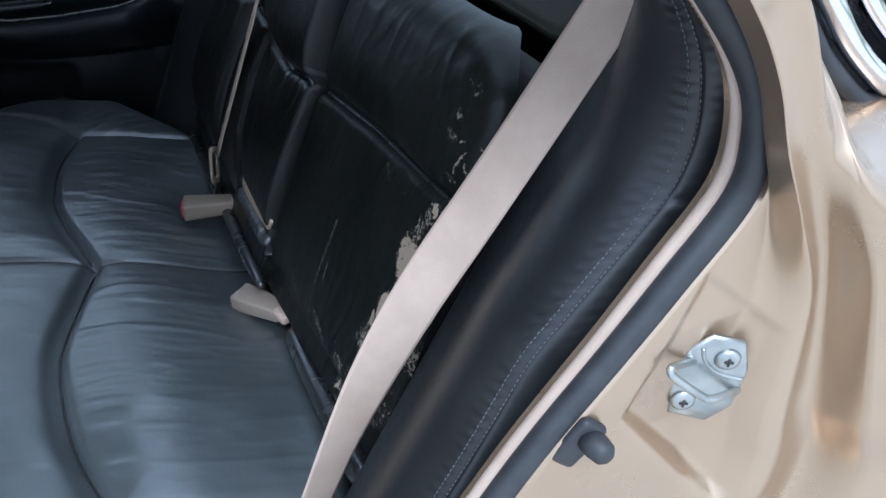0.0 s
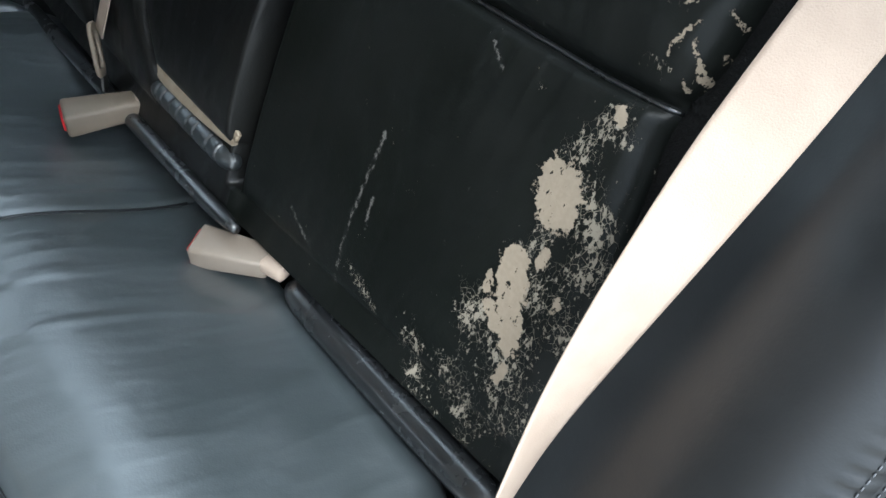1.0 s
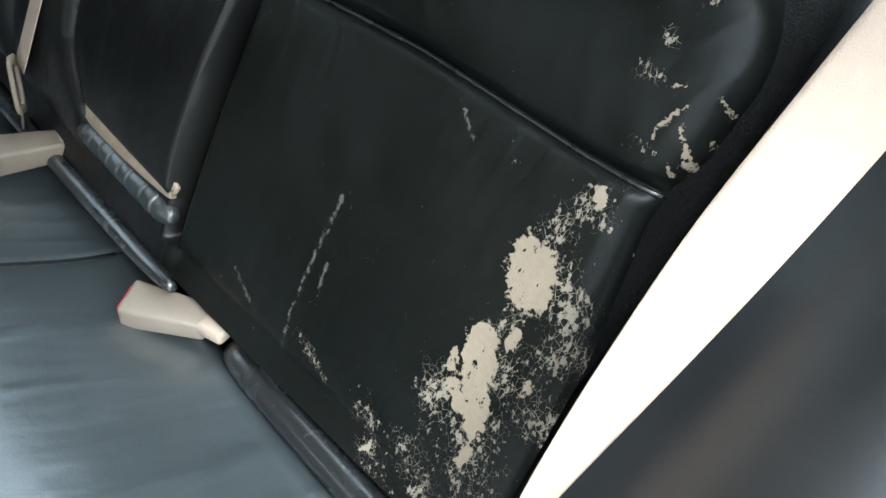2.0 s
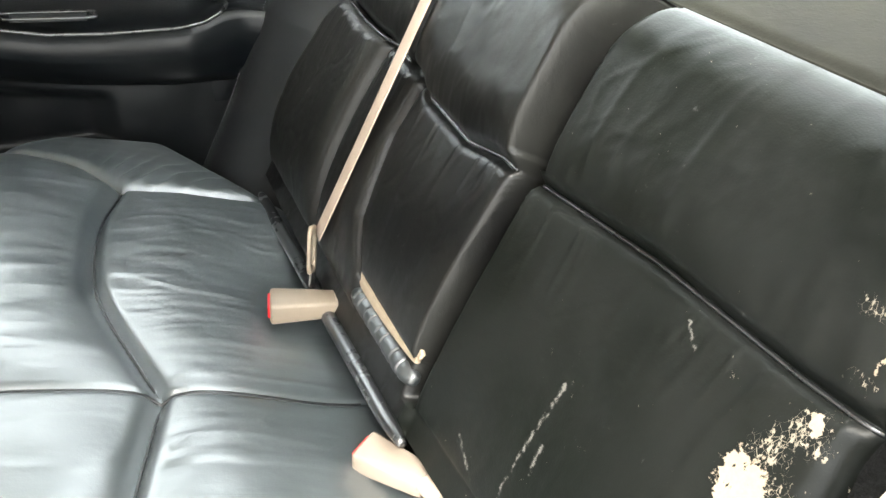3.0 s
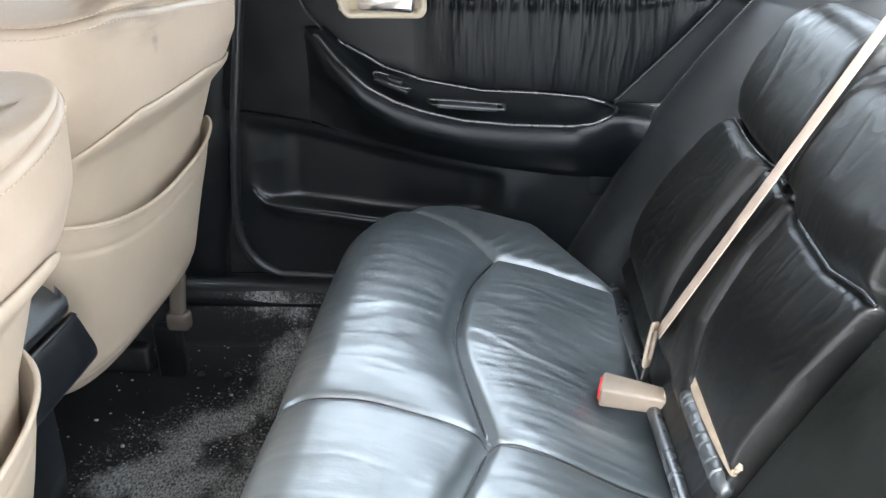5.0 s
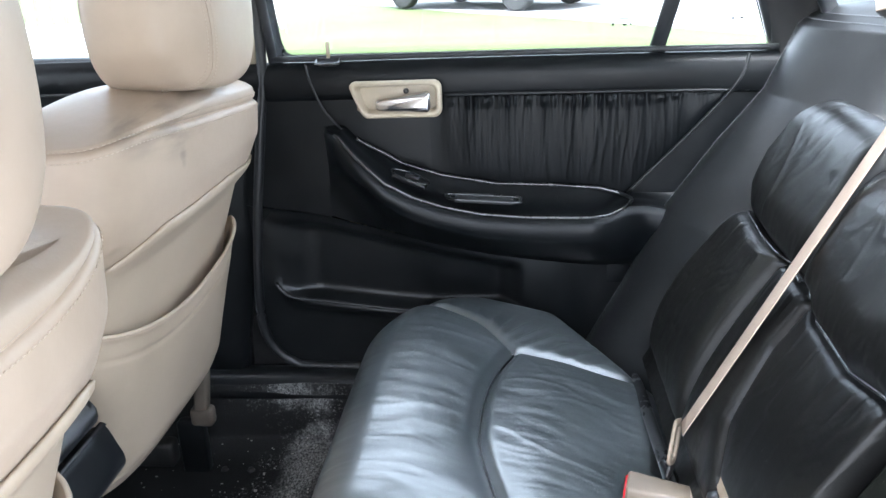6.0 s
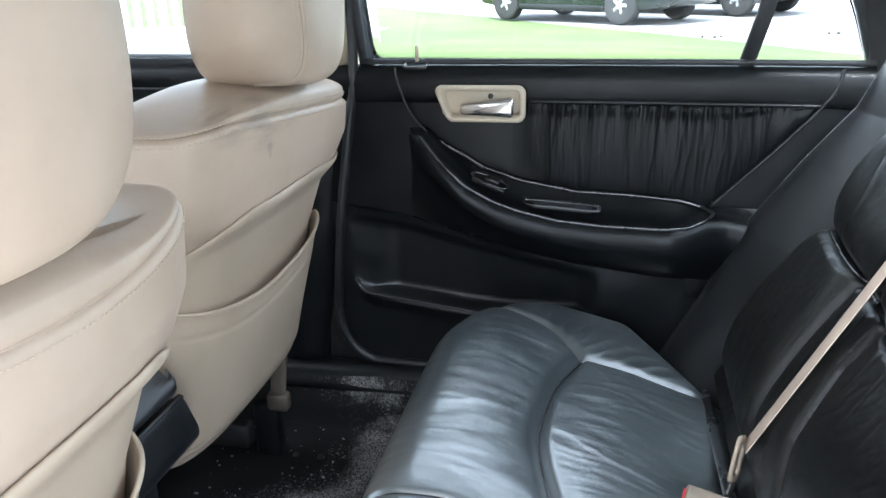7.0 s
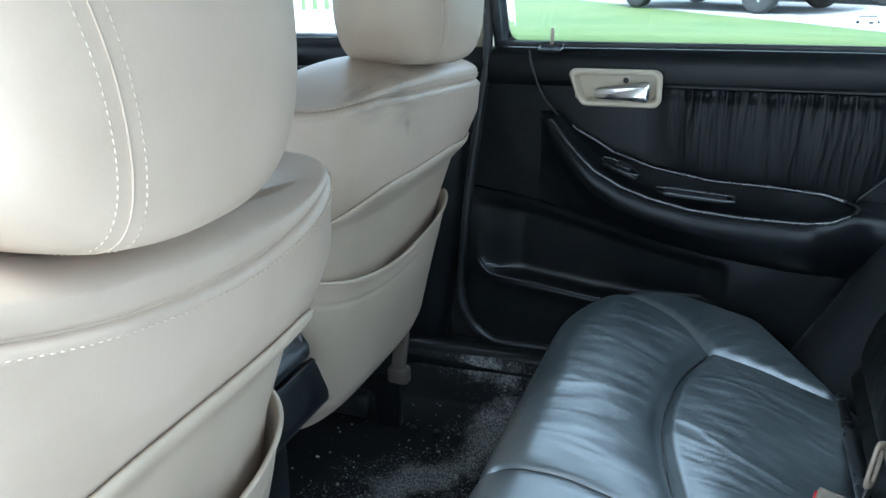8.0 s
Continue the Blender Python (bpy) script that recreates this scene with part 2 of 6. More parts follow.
M_CASE = plain("beige buckle plastic", (0.19, 0.15, 0.112), (0.24, 0.19, 0.142), 0.45)
M_WEB = plain("beige belt webbing", (0.42, 0.325, 0.255), (0.47, 0.37, 0.295), 0.7, scale=30, grain=(900, 0.0006, 0.8))
M_CHROME = plain("chrome", (0.75, 0.75, 0.76), (0.85, 0.85, 0.86), 0.12, 1.0, grain=None)
M_ZINC = plain("blue zinc plate", (0.34, 0.37, 0.36), (0.50, 0.52, 0.50), 0.34, 0.9, scale=40)
M_RUBBER = plain("black rubber", (0.020, 0.022, 0.025), (0.035, 0.037, 0.04), 0.55, scale=40)
M_PAINT = plain("champagne car paint", (0.41, 0.305, 0.205), (0.47, 0.355, 0.242), 0.27, 0.78, scale=5, grain=None, coat=0.6)
M_ROOF = plain("grey headliner cloth", (0.36, 0.345, 0.315), (0.42, 0.40, 0.365), 0.9, grain=(700, 0.0006, 0.6))
M_PILLAR = plain("dark grey pillar cloth", (0.020, 0.020, 0.021), (0.032, 0.032, 0.033), 0.8, grain=(600, 0.0005, 0.5))
M_SHELF = leather("grey black shelf vinyl", (0.010, 0.010, 0.0085), (0.016, 0.016, 0.0135), 0.6, 0.8, spec=0.02)
M_THREAD = plain("grey thread", (0.10, 0.105, 0.115), (0.15, 0.155, 0.165), 0.7, grain=None)
M_THREAD2 = plain("beige thread", (0.50, 0.41, 0.315), (0.57, 0.47, 0.365), 0.7, grain=None)
M_CRUMB = plain("pale grit", (0.45, 0.42, 0.38), (0.6, 0.57, 0.52), 0.8)
M_FOAM = plain("pale torn edging", (0.38, 0.30, 0.21), (0.46, 0.37, 0.27), 0.7, scale=60)
# near-black without gloss: shade of the gap behind the backrest, as colour
M_GAP_SHADE = plain("matte black gap shade", (0.0015, 0.0015, 0.0015), (0.004, 0.004, 0.0038), 0.9, spec=0.0)
M_BROWN = plain("brown plastic", (0.09, 0.072, 0.055), (0.13, 0.105, 0.08), 0.5)
M_STEEL = plain("dark steel", (0.05, 0.05, 0.05), (0.09, 0.085, 0.08), 0.5, 0.8)


def carpet(name, patch):
    """Black carpet with dust trodden in along the given lines."""
    m, nd, ln, p = mat_new(name)
    pile = tex(nd, ln, "noise", 700, detail=3)
    dust = tex(nd, ln, "noise", 9, detail=7, rough=0.65)
    col = mixc(nd, ln, maprange(nd, ln, pile, 0.3, 0.7), (0.002, 0.002, 0.002), (0.007, 0.0065, 0.006))
    spots = maprange(nd, ln, tex(nd, ln, "noise", 170, detail=7, rough=0.75), 0.52, 0.68)
    co = nd.new("ShaderNodeTexCoord").outputs["Object"]
    away = None
    for a, b in patch:
        f = off_line(nd, ln, co, a, b)
        away = f if away is None else calc(nd, ln, "MINIMUM", away, f)
    worn = calc(nd, ln, "ADD", dust, maprange(nd, ln, away, 0.02, 0.20, 0.12, -0.20))
    dusty = calc(nd, ln, "MULTIPLY", maprange(nd, ln, worn, 0.46, 0.66), spots)
    film = calc(nd, ln, "ADD", tex(nd, ln, "noise", 16, (1, 0.6, 1), 5, 0.6, (3, 1, 0)), maprange(nd, ln, away, 0.0, 0.10, 0.26, -0.30))
    film = calc(nd, ln, "MULTIPLY", maprange(nd, ln, film, 0.48, 0.80), maprange(nd, ln, tex(nd, ln, "noise", 330, (1, 0.5, 1), 4, 0.7), 0.38, 0.62, 0.06, 0.90))
    col = mixc(nd, ln, film, col, (0.52, 0.51, 0.49))
    ln.new(mixc(nd, ln, dusty, col, (0.48, 0.46, 0.44)), p.inputs["Base Color"])
    p.inputs["Roughness"].default_value = 0.75
    bumps(nd, ln, p, (pile, 0.003, 0.8))
    return m


def glass(name):
    m, nd, ln, p = mat_new(name)
    p.inputs["Transmission Weight"].default_value = 1.0
    p.inputs["Roughness"].default_value = 0.0
    p.inputs["IOR"].default_value = 1.0 + 0.45
    ln.new(mixc(nd, ln, maprange(nd, ln, tex(nd, ln, "noise", 12), 0.3, 0.7), (0.90, 0.94, 0.92), (0.93, 0.96, 0.94)), p.inputs["Base Color"])
    return m


def lawn():
    m, nd, ln, p = mat_new("mown grass")
    a = tex(nd, ln, "noise", 0.35, detail=6)
    b = tex(nd, ln, "noise", 25, (1, 1, 1), 6, 0.7)
    c = mixc(nd, ln, maprange(nd, ln, a, 0.35, 0.65), (0.075, 0.12, 0.028), (0.13, 0.155, 0.048))
    ln.new(mixc(nd, ln, maprange(nd, ln, b, 0.35, 0.7), c, (0.055, 0.09, 0.024)), p.inputs["Base Color"])
    p.inputs["Roughness"].default_value = 0.85
    bumps(nd, ln, p, (b, 0.04, 0.6))
    return m


M_CARPET, M_GLASS, M_LAWN = carpet("dusty black carpet", [((-0.11, 0.62, 0.275), (-0.12, 0.46, 0.275)), ((-0.09, 0.36, 0.275), (-0.10, 0.24, 0.275)), ((-0.16, 0.28, 0.275), (-0.235, 0.235, 0.275)), ((-0.15, 0.43, 0.275), (-0.24, 0.37, 0.275)), ((-0.29, 0.25, 0.275), (-0.22, 0.31, 0.275)), ((-0.12, 0.666, 0.36), (-0.16, 0.666, 0.365))]), glass("window glass"), lawn()
M_SLAB = plain("pale concrete paving", (0.50, 0.48, 0.45), (0.58, 0.56, 0.52), 0.85, scale=4, grain=(120, 0.003, 0.5))
M_ROAD = plain("pale asphalt drive", (0.22, 0.22, 0.22), (0.32, 0.31, 0.30), 0.85, scale=3, grain=(80, 0.004, 0.5))
M_WHITE = plain("white fence paint", (0.72, 0.73, 0.74), (0.80, 0.80, 0.80), 0.5, scale=3)
M_CARDARK = plain("dark green car paint", (0.012, 0.020, 0.018), (0.018, 0.028, 0.025), 0.25, 0.3, scale=2, grain=None, coat=0.8)
M_CARGREY = plain("grey car paint", (0.10, 0.11, 0.12), (0.13, 0.14, 0.15), 0.25, 0.3, scale=2, grain=None, coat=0.8)
M_TYRE = plain("tyre rubber", (0.018, 0.018, 0.018), (0.03, 0.03, 0.03), 0.8)
M_ALLOY = plain("silver alloy", (0.55, 0.56, 0.57), (0.65, 0.66, 0.67), 0.3, 0.8)
M_TINT = plain("dark car glass", (0.01, 0.012, 0.014), (0.02, 0.022, 0.025), 0.05, grain=None)


# ---- mesh helpers ----
def thing(name, label, category, group="", kind=""):
    return tagged(new(name), label, category, group, kind)


def part(name, data, material, parent=None, label=""):
    """Links a bmesh or (verts, faces) as one smooth mesh object under a thing or part."""
    me = bpy.data.meshes.new(name)
    if isinstance(data, tuple):
        me.from_pydata([tuple(map(float, v)) for v in data[0]], [], data[1])
    else:
        data.to_mesh(me)
        data.free()
    me.materials.append(material)
    me.polygons.foreach_set("use_smooth", [True] * len(me.polygons))
    me.update()
    ob = new(name, me)
    if parent:
        ob.parent = parent
    if label:
        tagged(ob, label)
    return ob


def grid(P, wrap=False, ends=False, mask=None):
    """(verts, faces) of a grid of places P[u][v]; wrap joins the last v to the first, ends caps the first and last u."""
    P = np.asarray(P, float)
    nu, nv = P.shape[:2]
    faces = []
    for i in range(nu - 1):
        for j in range(nv if wrap else nv - 1):
            if mask is not None and not mask[i, j]:
                continue
            k = (j + 1) % nv
            faces.append((i * nv + j, i * nv + k, (i + 1) * nv + k, (i + 1) * nv + j))
    if ends:
        faces.append(tuple(range(nv - 1, -1, -1)))
        faces.append(tuple((nu - 1) * nv + j for j in range(nv)))
    V = P.reshape(-1, 3)
    if mask is not None:
        used = sorted({i for f in faces for i in f})
        at = {o: n for n, o in enumerate(used)}
        V, faces = V[used], [tuple(at[i] for i in f) for f in faces]
    return V, faces


def spline(pts, n):
    """n places along a smooth curve through pts."""
    p = np.asarray(pts, float)
    p = np.vstack([2 * p[0] - p[1], p, 2 * p[-1] - p[-2]])
    out = []
    for q in np.linspace(0, len(p) - 3 - 1e-9, n):
        i, f = int(q), q - int(q)
        a, b, c, d = p[i:i + 4]
        out.append(0.5 * (2 * b + (c - a) * f + (2 * a - 5 * b + 4 * c - d) * f * f + (3 * b - a - 3 * c + d) * f ** 3))
    return np.array(out)


def tube(pts, radius, sides=8, flat=1.0, up=(0, 0, 1), n=0):
    """(verts, faces) of a capped tube along pts; flat squeezes it along the up direction."""
    p = spline(pts, n) if n else np.asarray(pts, float)
    t = np.gradient(p, axis=0)
    t /= np.linalg.norm(t, axis=1)[:, None] + 1e-12
    a = np.cross(t, np.asarray(up, float))
    a /= np.linalg.norm(a, axis=1)[:, None] + 1e-12
    b = np.cross(a, t)
    r = np.broadcast_to(np.asarray(radius, float), (len(p),))[:, None, None]
    ang = np.linspace(0, 2 * math.pi, sides, endpoint=False)
    ring = p[:, None] + r * (a[:, None] * np.cos(ang)[None, :, None] + flat * b[:, None] * np.sin(ang)[None, :, None])
    return grid(ring, wrap=True, ends=True)


def ribbon(pts, sides, width, thick):
    """(verts, faces) of a strap along pts; sides are its width directions."""
    p, w = np.asarray(pts, float), np.asarray(sides, float)
    t = np.gradient(p, axis=0)
    t /= np.linalg.norm(t, axis=1)[:, None]
    w = w - (w * t).sum(1)[:, None] * t
    w /= np.linalg.norm(w, axis=1)[:, None]
    nrm = np.cross(t, w)
    W = np.broadcast_to(np.asarray(width, float), (len(p),))[:, None]
    sect = [(-0.5, -0.3), (-0.42, -0.5), (0, -0.5), (0.42, -0.5), (0.5, -0.3), (0.5, 0.3), (0.42, 0.5), (0, 0.5), (-0.42, 0.5), (-0.5, 0.3)]
    return grid(np.stack([p + w * W * a + nrm * thick * b for a, b in sect], 1), wrap=True, ends=True)


def block(sx, sy, sz, r, m=None, segs=3):
    """A bmesh box of that size with rounded edges, about its centre."""
    bm = bmesh.new()
    bmesh.ops.create_cube(bm, size=1.0, matrix=Matrix.Diagonal((sx, sy, sz, 1)))
    bmesh.ops.bevel(bm, geom=bm.edges[:], offset=r, segments=segs, profile=0.5, affect="EDGES")
    if m is not None:
        bm.transform(m)
    return bm


def lathe(profile, sides=32, m=None):
    """A bmesh turned round z from (radius, z) pairs."""
    ang = np.linspace(0, 2 * math.pi, sides, endpoint=False)
    P = [[(r * math.cos(a), r * math.sin(a), z) for a in ang] for r, z in profile]
    V, F = grid(P, wrap=True, ends=True)
    bm = bmesh.new()
    vs = [bm.verts.new(v) for v in V]
    for f in F:
        bm.faces.new([vs[i] for i in f])
    if m is not None:
        bm.transform(m)
    return bm


def joined(*datas):
    V, F = [], []
    for v, f in datas:
        k = len(V)
        V.extend(v)
        F.extend(tuple(i + k for i in q) for q in f)
    return V, F


def sstep(a, b, x):
    t = np.clip((np.asarray(x, float) - a) / (b - a), 0, 1)
    return t * t * (3 - 2 * t)


def rounded(e, r):
    """0 at an edge to 1 at r from it, as a quarter circle."""
    t = np.clip(e / r, 0, 1)
    return np.sqrt(np.clip(1 - (1 - t) ** 2, 0, 1))


LATTICE = np.random.RandomState(3).rand(256, 256)


def vnoise(x, y, seed=0):
    x, y = np.asarray(x, float) + seed * 17.3, np.asarray(y, float) + seed * 5.7
    i, j = np.floor(x).astype(int), np.floor(y).astype(int)
    f, g = x - i, y - j
    f, g = f * f * (3 - 2 * f), g * g * (3 - 2 * g)
    L = lambda a, b: LATTICE[a % 256, b % 256]
    return (L(i, j) * (1 - f) + L(i + 1, j) * f) * (1 - g) + (L(i, j + 1) * (1 - f) + L(i + 1, j + 1) * f) * g


def fnoise(x, y, seed=0):
    """Three octaves of noise, turned against each other."""
    x, y = np.asarray(x, float), np.asarray(y, float)
    return (vnoise(x, y, seed) + 0.5 * vnoise(1.6 * x + 1.2 * y, 1.6 * y - 1.2 * x, seed + 1) + 0.25 * vnoise(3.1 * x - 2.6 * y, 3.1 * y + 2.6 * x, seed + 2)) / 1.75


def ridge(x, y, seed=0):
    """Thin creases: 1 on them, 0 away."""
    return np.clip(1 - np.abs(fnoise(x, y, seed) - 0.5) * 7, 0, 1) ** 1.5


def near_line(A, B, lines):
    """Distance of the places (A, B) from the nearest of some polylines."""
    best = np.full(A.shape, 9.0)
    for line in lines:
        for (a0, b0), (a1, b1) in zip(line[:-1], line[1:]):
            da, db = a1 - a0, b1 - b0
            t = np.clip(((A - a0) * da + (B - b0) * db) / (da * da + db * db + 1e-12), 0, 1)
            best = np.minimum(best, np.hypot(A - a0 - t * da, B - b0 - t * db))
    return best


def dashes(path, gap, size, radius, up=(0, 0, 1)):
    """Short stitches along a path, joined."""
    p = np.asarray(path, float)
    seg = np.linalg.norm(np.diff(p, axis=0), axis=1)
    at = np.concatenate([[0], np.cumsum(seg)])
    out = []
    for d in np.arange(gap, at[-1] - gap, gap):
        q = np.stack([np.interp((d - size / 2, d, d + size / 2), at, p[:, k]) for k in range(3)], 1)
        out.append(tube(q, (radius * 0.6, radius, radius * 0.6), 5, up=up))
    return joined(*out)


# ---- outside ----
def build_outside():
    ground = part("ground", grid([[(x, y, 0.0) for y in (-400, -40, -4, 4, 40, 400)] for x in (-400, -40, -4, 4, 40, 400)]), M_LAWN)
    tagged(ground, "mown green lawn beside the car", "grass", kind="structure")
    slab = part("pavement", thick_sheet([[(x, y, 0.03) for y in (-14, -6, -1.2, 0.0, 1.6)] for x in (-14, -4, 0, 4, 14)], (0, 0, -0.06)), M_SLAB)
    tagged(slab, "pale concrete paving under the parked car", "paving", kind="structure")
    path = part("path", thick_sheet([[(x + 0.12 * y, y, 0.03) for y in (3.0, 6.0, 9.0, 14.0)] for x in (-16, -12, -8, -5.5)], (0, 0, -0.05)), M_SLAB)
    tagged(path, "pale concrete path beside the white fence", "paving", kind="structure")
    drive = part("road", grid([[(0.62 * q + 0.79 * w + 0.1 * math.sin(q), 13.7 - 0.79 * q + 0.62 * w, z) for w, z in ((0, 0.004), (0.3, 0.02), (9, 0.02), (20, 0.02), (20.5, 0.004))] for q in np.linspace(-60, 10, 40)]), M_ROAD)
    tagged(drive, "pale sunlit asphalt drive across the lawn", "road", kind="structure")


def build_wheel(car, x, y, side):
    m = pose(x, y, 0.33, 90 * side, 0, 0)
    tyre = part("tyre", lathe([(0.20, -0.09), (0.29, -0.10), (0.325, -0.08), (0.33, 0.0), (0.325, 0.08), (0.29, 0.10), (0.20, 0.09)], 36, m), M_TYRE, car)
    part("rim", lathe([(0.03, 0.02), (0.06, 0.075), (0.17, 0.05), (0.20, 0.09), (0.215, 0.09), (0.21, -0.08), (0.03, -0.08)], 30, m), M_TYRE, tyre)
    for k in range(5):
        a = k * 72
        part("spoke", block(0.19, 0.055, 0.02, 0.006, m @ pose(0, 0, 0, 0, 0, a) @ pose(0.11, 0, 0.085, 0, 8, 0)), M_ALLOY, tyre)
    part("hub", lathe([(0.002, 0.10), (0.05, 0.10), (0.055, 0.08)], 20, m), M_ALLOY, tyre)


def build_parked_car(x, y, turn, paint, label):
    car = thing("parked_car", label, "car", "cars on the drive")
    L = [(-2.25, 0.45, 0.62, 0.70), (-2.15, 0.30, 0.80, 0.84), (-1.3, 0.20, 0.95, 0.90), (-0.9, 0.20, 1.0, 0.91), (-0.3, 0.20, 1.02, 0.91),
         (0.8, 0.20, 1.02, 0.91), (1.5, 0.22, 1.0, 0.90), (2.1, 0.32, 0.97, 0.84), (2.25, 0.5, 0.8, 0.72)]
    rings = []
    for lx, z0, z1, w in L:
        mid = (z0 + z1) / 2
        rings.append([(lx, -w * 0.92, z0), (lx, -w, z0 + 0.12), (lx, -w * 1.0, mid), (lx, -w * 0.96, z1 - 0.05), (lx, -w * 0.8, z1),
                      (lx, w * 0.8, z1), (lx, w * 0.96, z1 - 0.05), (lx, w, mid), (lx, w, z0 + 0.12), (lx, w * 0.92, z0)])
    part("body", grid(rings, wrap=True, ends=True), paint, car)
    C = [(-1.1, 1.0, 0.80), (-0.35, 1.42, 0.66), (0.9, 1.45, 0.66), (1.75, 1.0, 0.78)]
    part("cabin", grid([[(cx, -w, 0.98), (cx, -w * 0.98, z - 0.03), (cx, -w * 0.85, z), (cx, w * 0.85, z), (cx, w * 0.98, z - 0.03), (cx, w, 0.98)] for cx, z, w in C], wrap=True, ends=True), M_TINT, car)
    for wx in (-1.38, 1.32):
        for side in (1, -1):
            build_wheel(car, wx, -0.82 * side, side)
    for part_y in (-0.93, 0.93):
        part("sill_strip", block(2.0, 0.03, 0.09, 0.012, pose(0, part_y * 0.985, 0.27)), M_HARD, car)
    car.matrix_world = pose(x, y, 0.02, 0, 0, turn)
    return car


def build_fence(x, y, length, turn):
    fence = thing("picket_fence", "white painted picket fence behind the lawn", "fence")
    n = int(length / 0.16)
    me = None
    for i in range(n):
        if me is None:
            ob = part("picket", block(0.09, 0.025, 1.25, 0.008), M_WHITE, fence)
            me = ob.data
        else:
            ob = new("picket", me)
            ob.parent = fence
        ob.location = (i * 0.16, 0, 0.675)
    for z in (0.35, 1.05):
        part("rail", block(length, 0.04, 0.09, 0.01, pose(length / 2 - 0.08, 0.033, z)), M_WHITE, fence)
    for i in range(0, n, 14):
        part("post", block(0.11, 0.11, 1.4, 0.012, pose(i * 0.16, 0.11, 0.70)), M_WHITE, fence)
    fence.matrix_world = pose(x, y, 0, 0, 0, turn)


# ---- car shell ----
def thick_sheet(P, d):
    """A sheet of places P[u][v] with thickness d (a vector)."""
    P = np.asarray(P, float)
    Q = P + np.asarray(d, float)
    ring = np.concatenate([P, Q[:, ::-1]], 1)
    return grid(ring, wrap=True, ends=True)


def build_shell():
    # floor pan with side rise, centre tunnel and heel board under the bench
    ys = np.sort(np.concatenate([np.linspace(-0.80, 0.80, 81), np.linspace(0.652, 0.676, 9), -np.linspace(0.652, 0.676, 9)]))
    xs = np.linspace(-1.6, 0.14, 60)
    X, Y = np.meshgrid(xs, ys, indexing="ij")
    Z = 0.268 + 0.12 * np.exp(-(Y / 0.12) ** 4) + 0.115 * sstep(0.655, 0.672, np.abs(Y)) + 0.006 * vnoise(X * 9, Y * 9) + 0.10 * sstep(0.08, 0.14, X)
    floor = part("floor", thick_sheet(np.stack([X, Y, Z], -1), (0, 0, -0.08)), M_CARPET)
    tagged(floor, "dusty black carpet floor with crumbs", "carpet", kind="structure")
    under = part("floor_pan", block(2.6, 1.56, 0.10, 0.02, pose(0.6, 0, 0.17)), M_STEEL)
    tagged(under, "dark steel car underbody", "car body", kind="structure")
    for x in (-2.15, 1.35):
        for side in (1, -1):
            build_wheel_simple(x, -0.70 * side, side)
    # roof lining
    xs = np.linspace(-1.0, 0.585, 30)
    P = [[(x, y, 1.40 - 0.13 * abs(y / 0.6) ** 3 - 0.05 * ((x + 0.1) / 0.9) ** 2) for y in np.linspace(-0.60, 0.60, 25)] for x in xs]
    roof = part("ceiling", thick_sheet(P, (0, 0, 0.05)), M_ROOF)
    tagged(roof, "grey cloth roof lining of the car", "ceiling", kind="structure")
    skin = part("roof", thick_sheet([[(x, y * 1.02, z + 0.056) for x, y, z in row] for row in P], (0, 0, 0.004)), M_PAINT)
    tagged(skin, "champagne painted roof of the car", "car roof", kind="structure")
    # plain body ends that close the car behind the rear window and ahead of the dashboard
    for name, x0, x1, z0, z1 in (("boot_lid", 1.14, 1.72, 0.925, 0.86), ("bonnet", -1.80, -2.75, 0.94, 0.74)):
        lid = part(name, thick_sheet([[(x0 + (x1 - x0) * v, y, z0 + (z1 - z0) * v * v - 0.05 * abs(y / 0.68) ** 4) for y in np.linspace(-0.68, 0.68, 17)] for v in np.linspace(0, 1, 14)], (0, 0, -0.02)), M_PAINT)
        tagged(lid, "champagne painted panel of the car body", "car body", kind="structure")
        end = part("body_end", thick_sheet([[(x1 + 0.04 * math.sin(math.pi * v), y, 0.32 + (z1 - 0.32) * v - 0.05 * abs(y / 0.68) ** 4 * v) for y in np.linspace(-0.68, 0.68, 17)] for v in np.linspace(0, 1, 10)], (0.01, 0, 0)), M_PAINT)
        tagged(end, "champagne painted end of the car body", "car body", kind="structure")
    for x0, x1, side in ((0.78, 1.72, 1), (-1.45, -2.75, 1), (-1.45, -2.75, -1)):
        wing = part("body_side", thick_sheet([[(x0 + (x1 - x0) * v, side * (0.69 + 0.09 * math.sin(math.pi * min(w * 0.8 + 0.1, 1)) - 0.03 * v * v), 0.34 + (0.88 - 0.12 * v * (x1 < 0) - 0.34) * w) for w in np.linspace(0, 1, 10)] for v in np.linspace(0, 1, 12)], (0, 0.006 * side, 0)), M_PAINT)
        tagged(wing, "champagne painted side of the car body", "car body", kind="structure")
    front = part("window_2", thick_sheet([[(-1.78 + 0.76 * v, y * (1 - 0.12 * v), 0.955 + 0.40 * v + 0.03 * math.sin(math.pi * v) - 0.10 * v * abs(y / 0.62) ** 3) for y in np.linspace(-0.62, 0.62, 15)] for v in np.linspace(0, 1, 10)], (0, 0, 0.004)), M_GLASS)
    front.visible_shadow = False
    tagged(front, "clear curved windscreen", "window", kind="structure")
    # parcel shelf
    P = []
    for y in np.linspace(-0.64, 0.64, 60):
        xb = 1.115 - 0.80 * y * y
        x0 = 0.770 + 0.098 * float(sstep(0.045, 0.14, np.array(y)) * sstep(0.47, 0.36, np.array(y))) + 0.04 * float(sstep(0.36, 0.44, np.array(abs(y))))
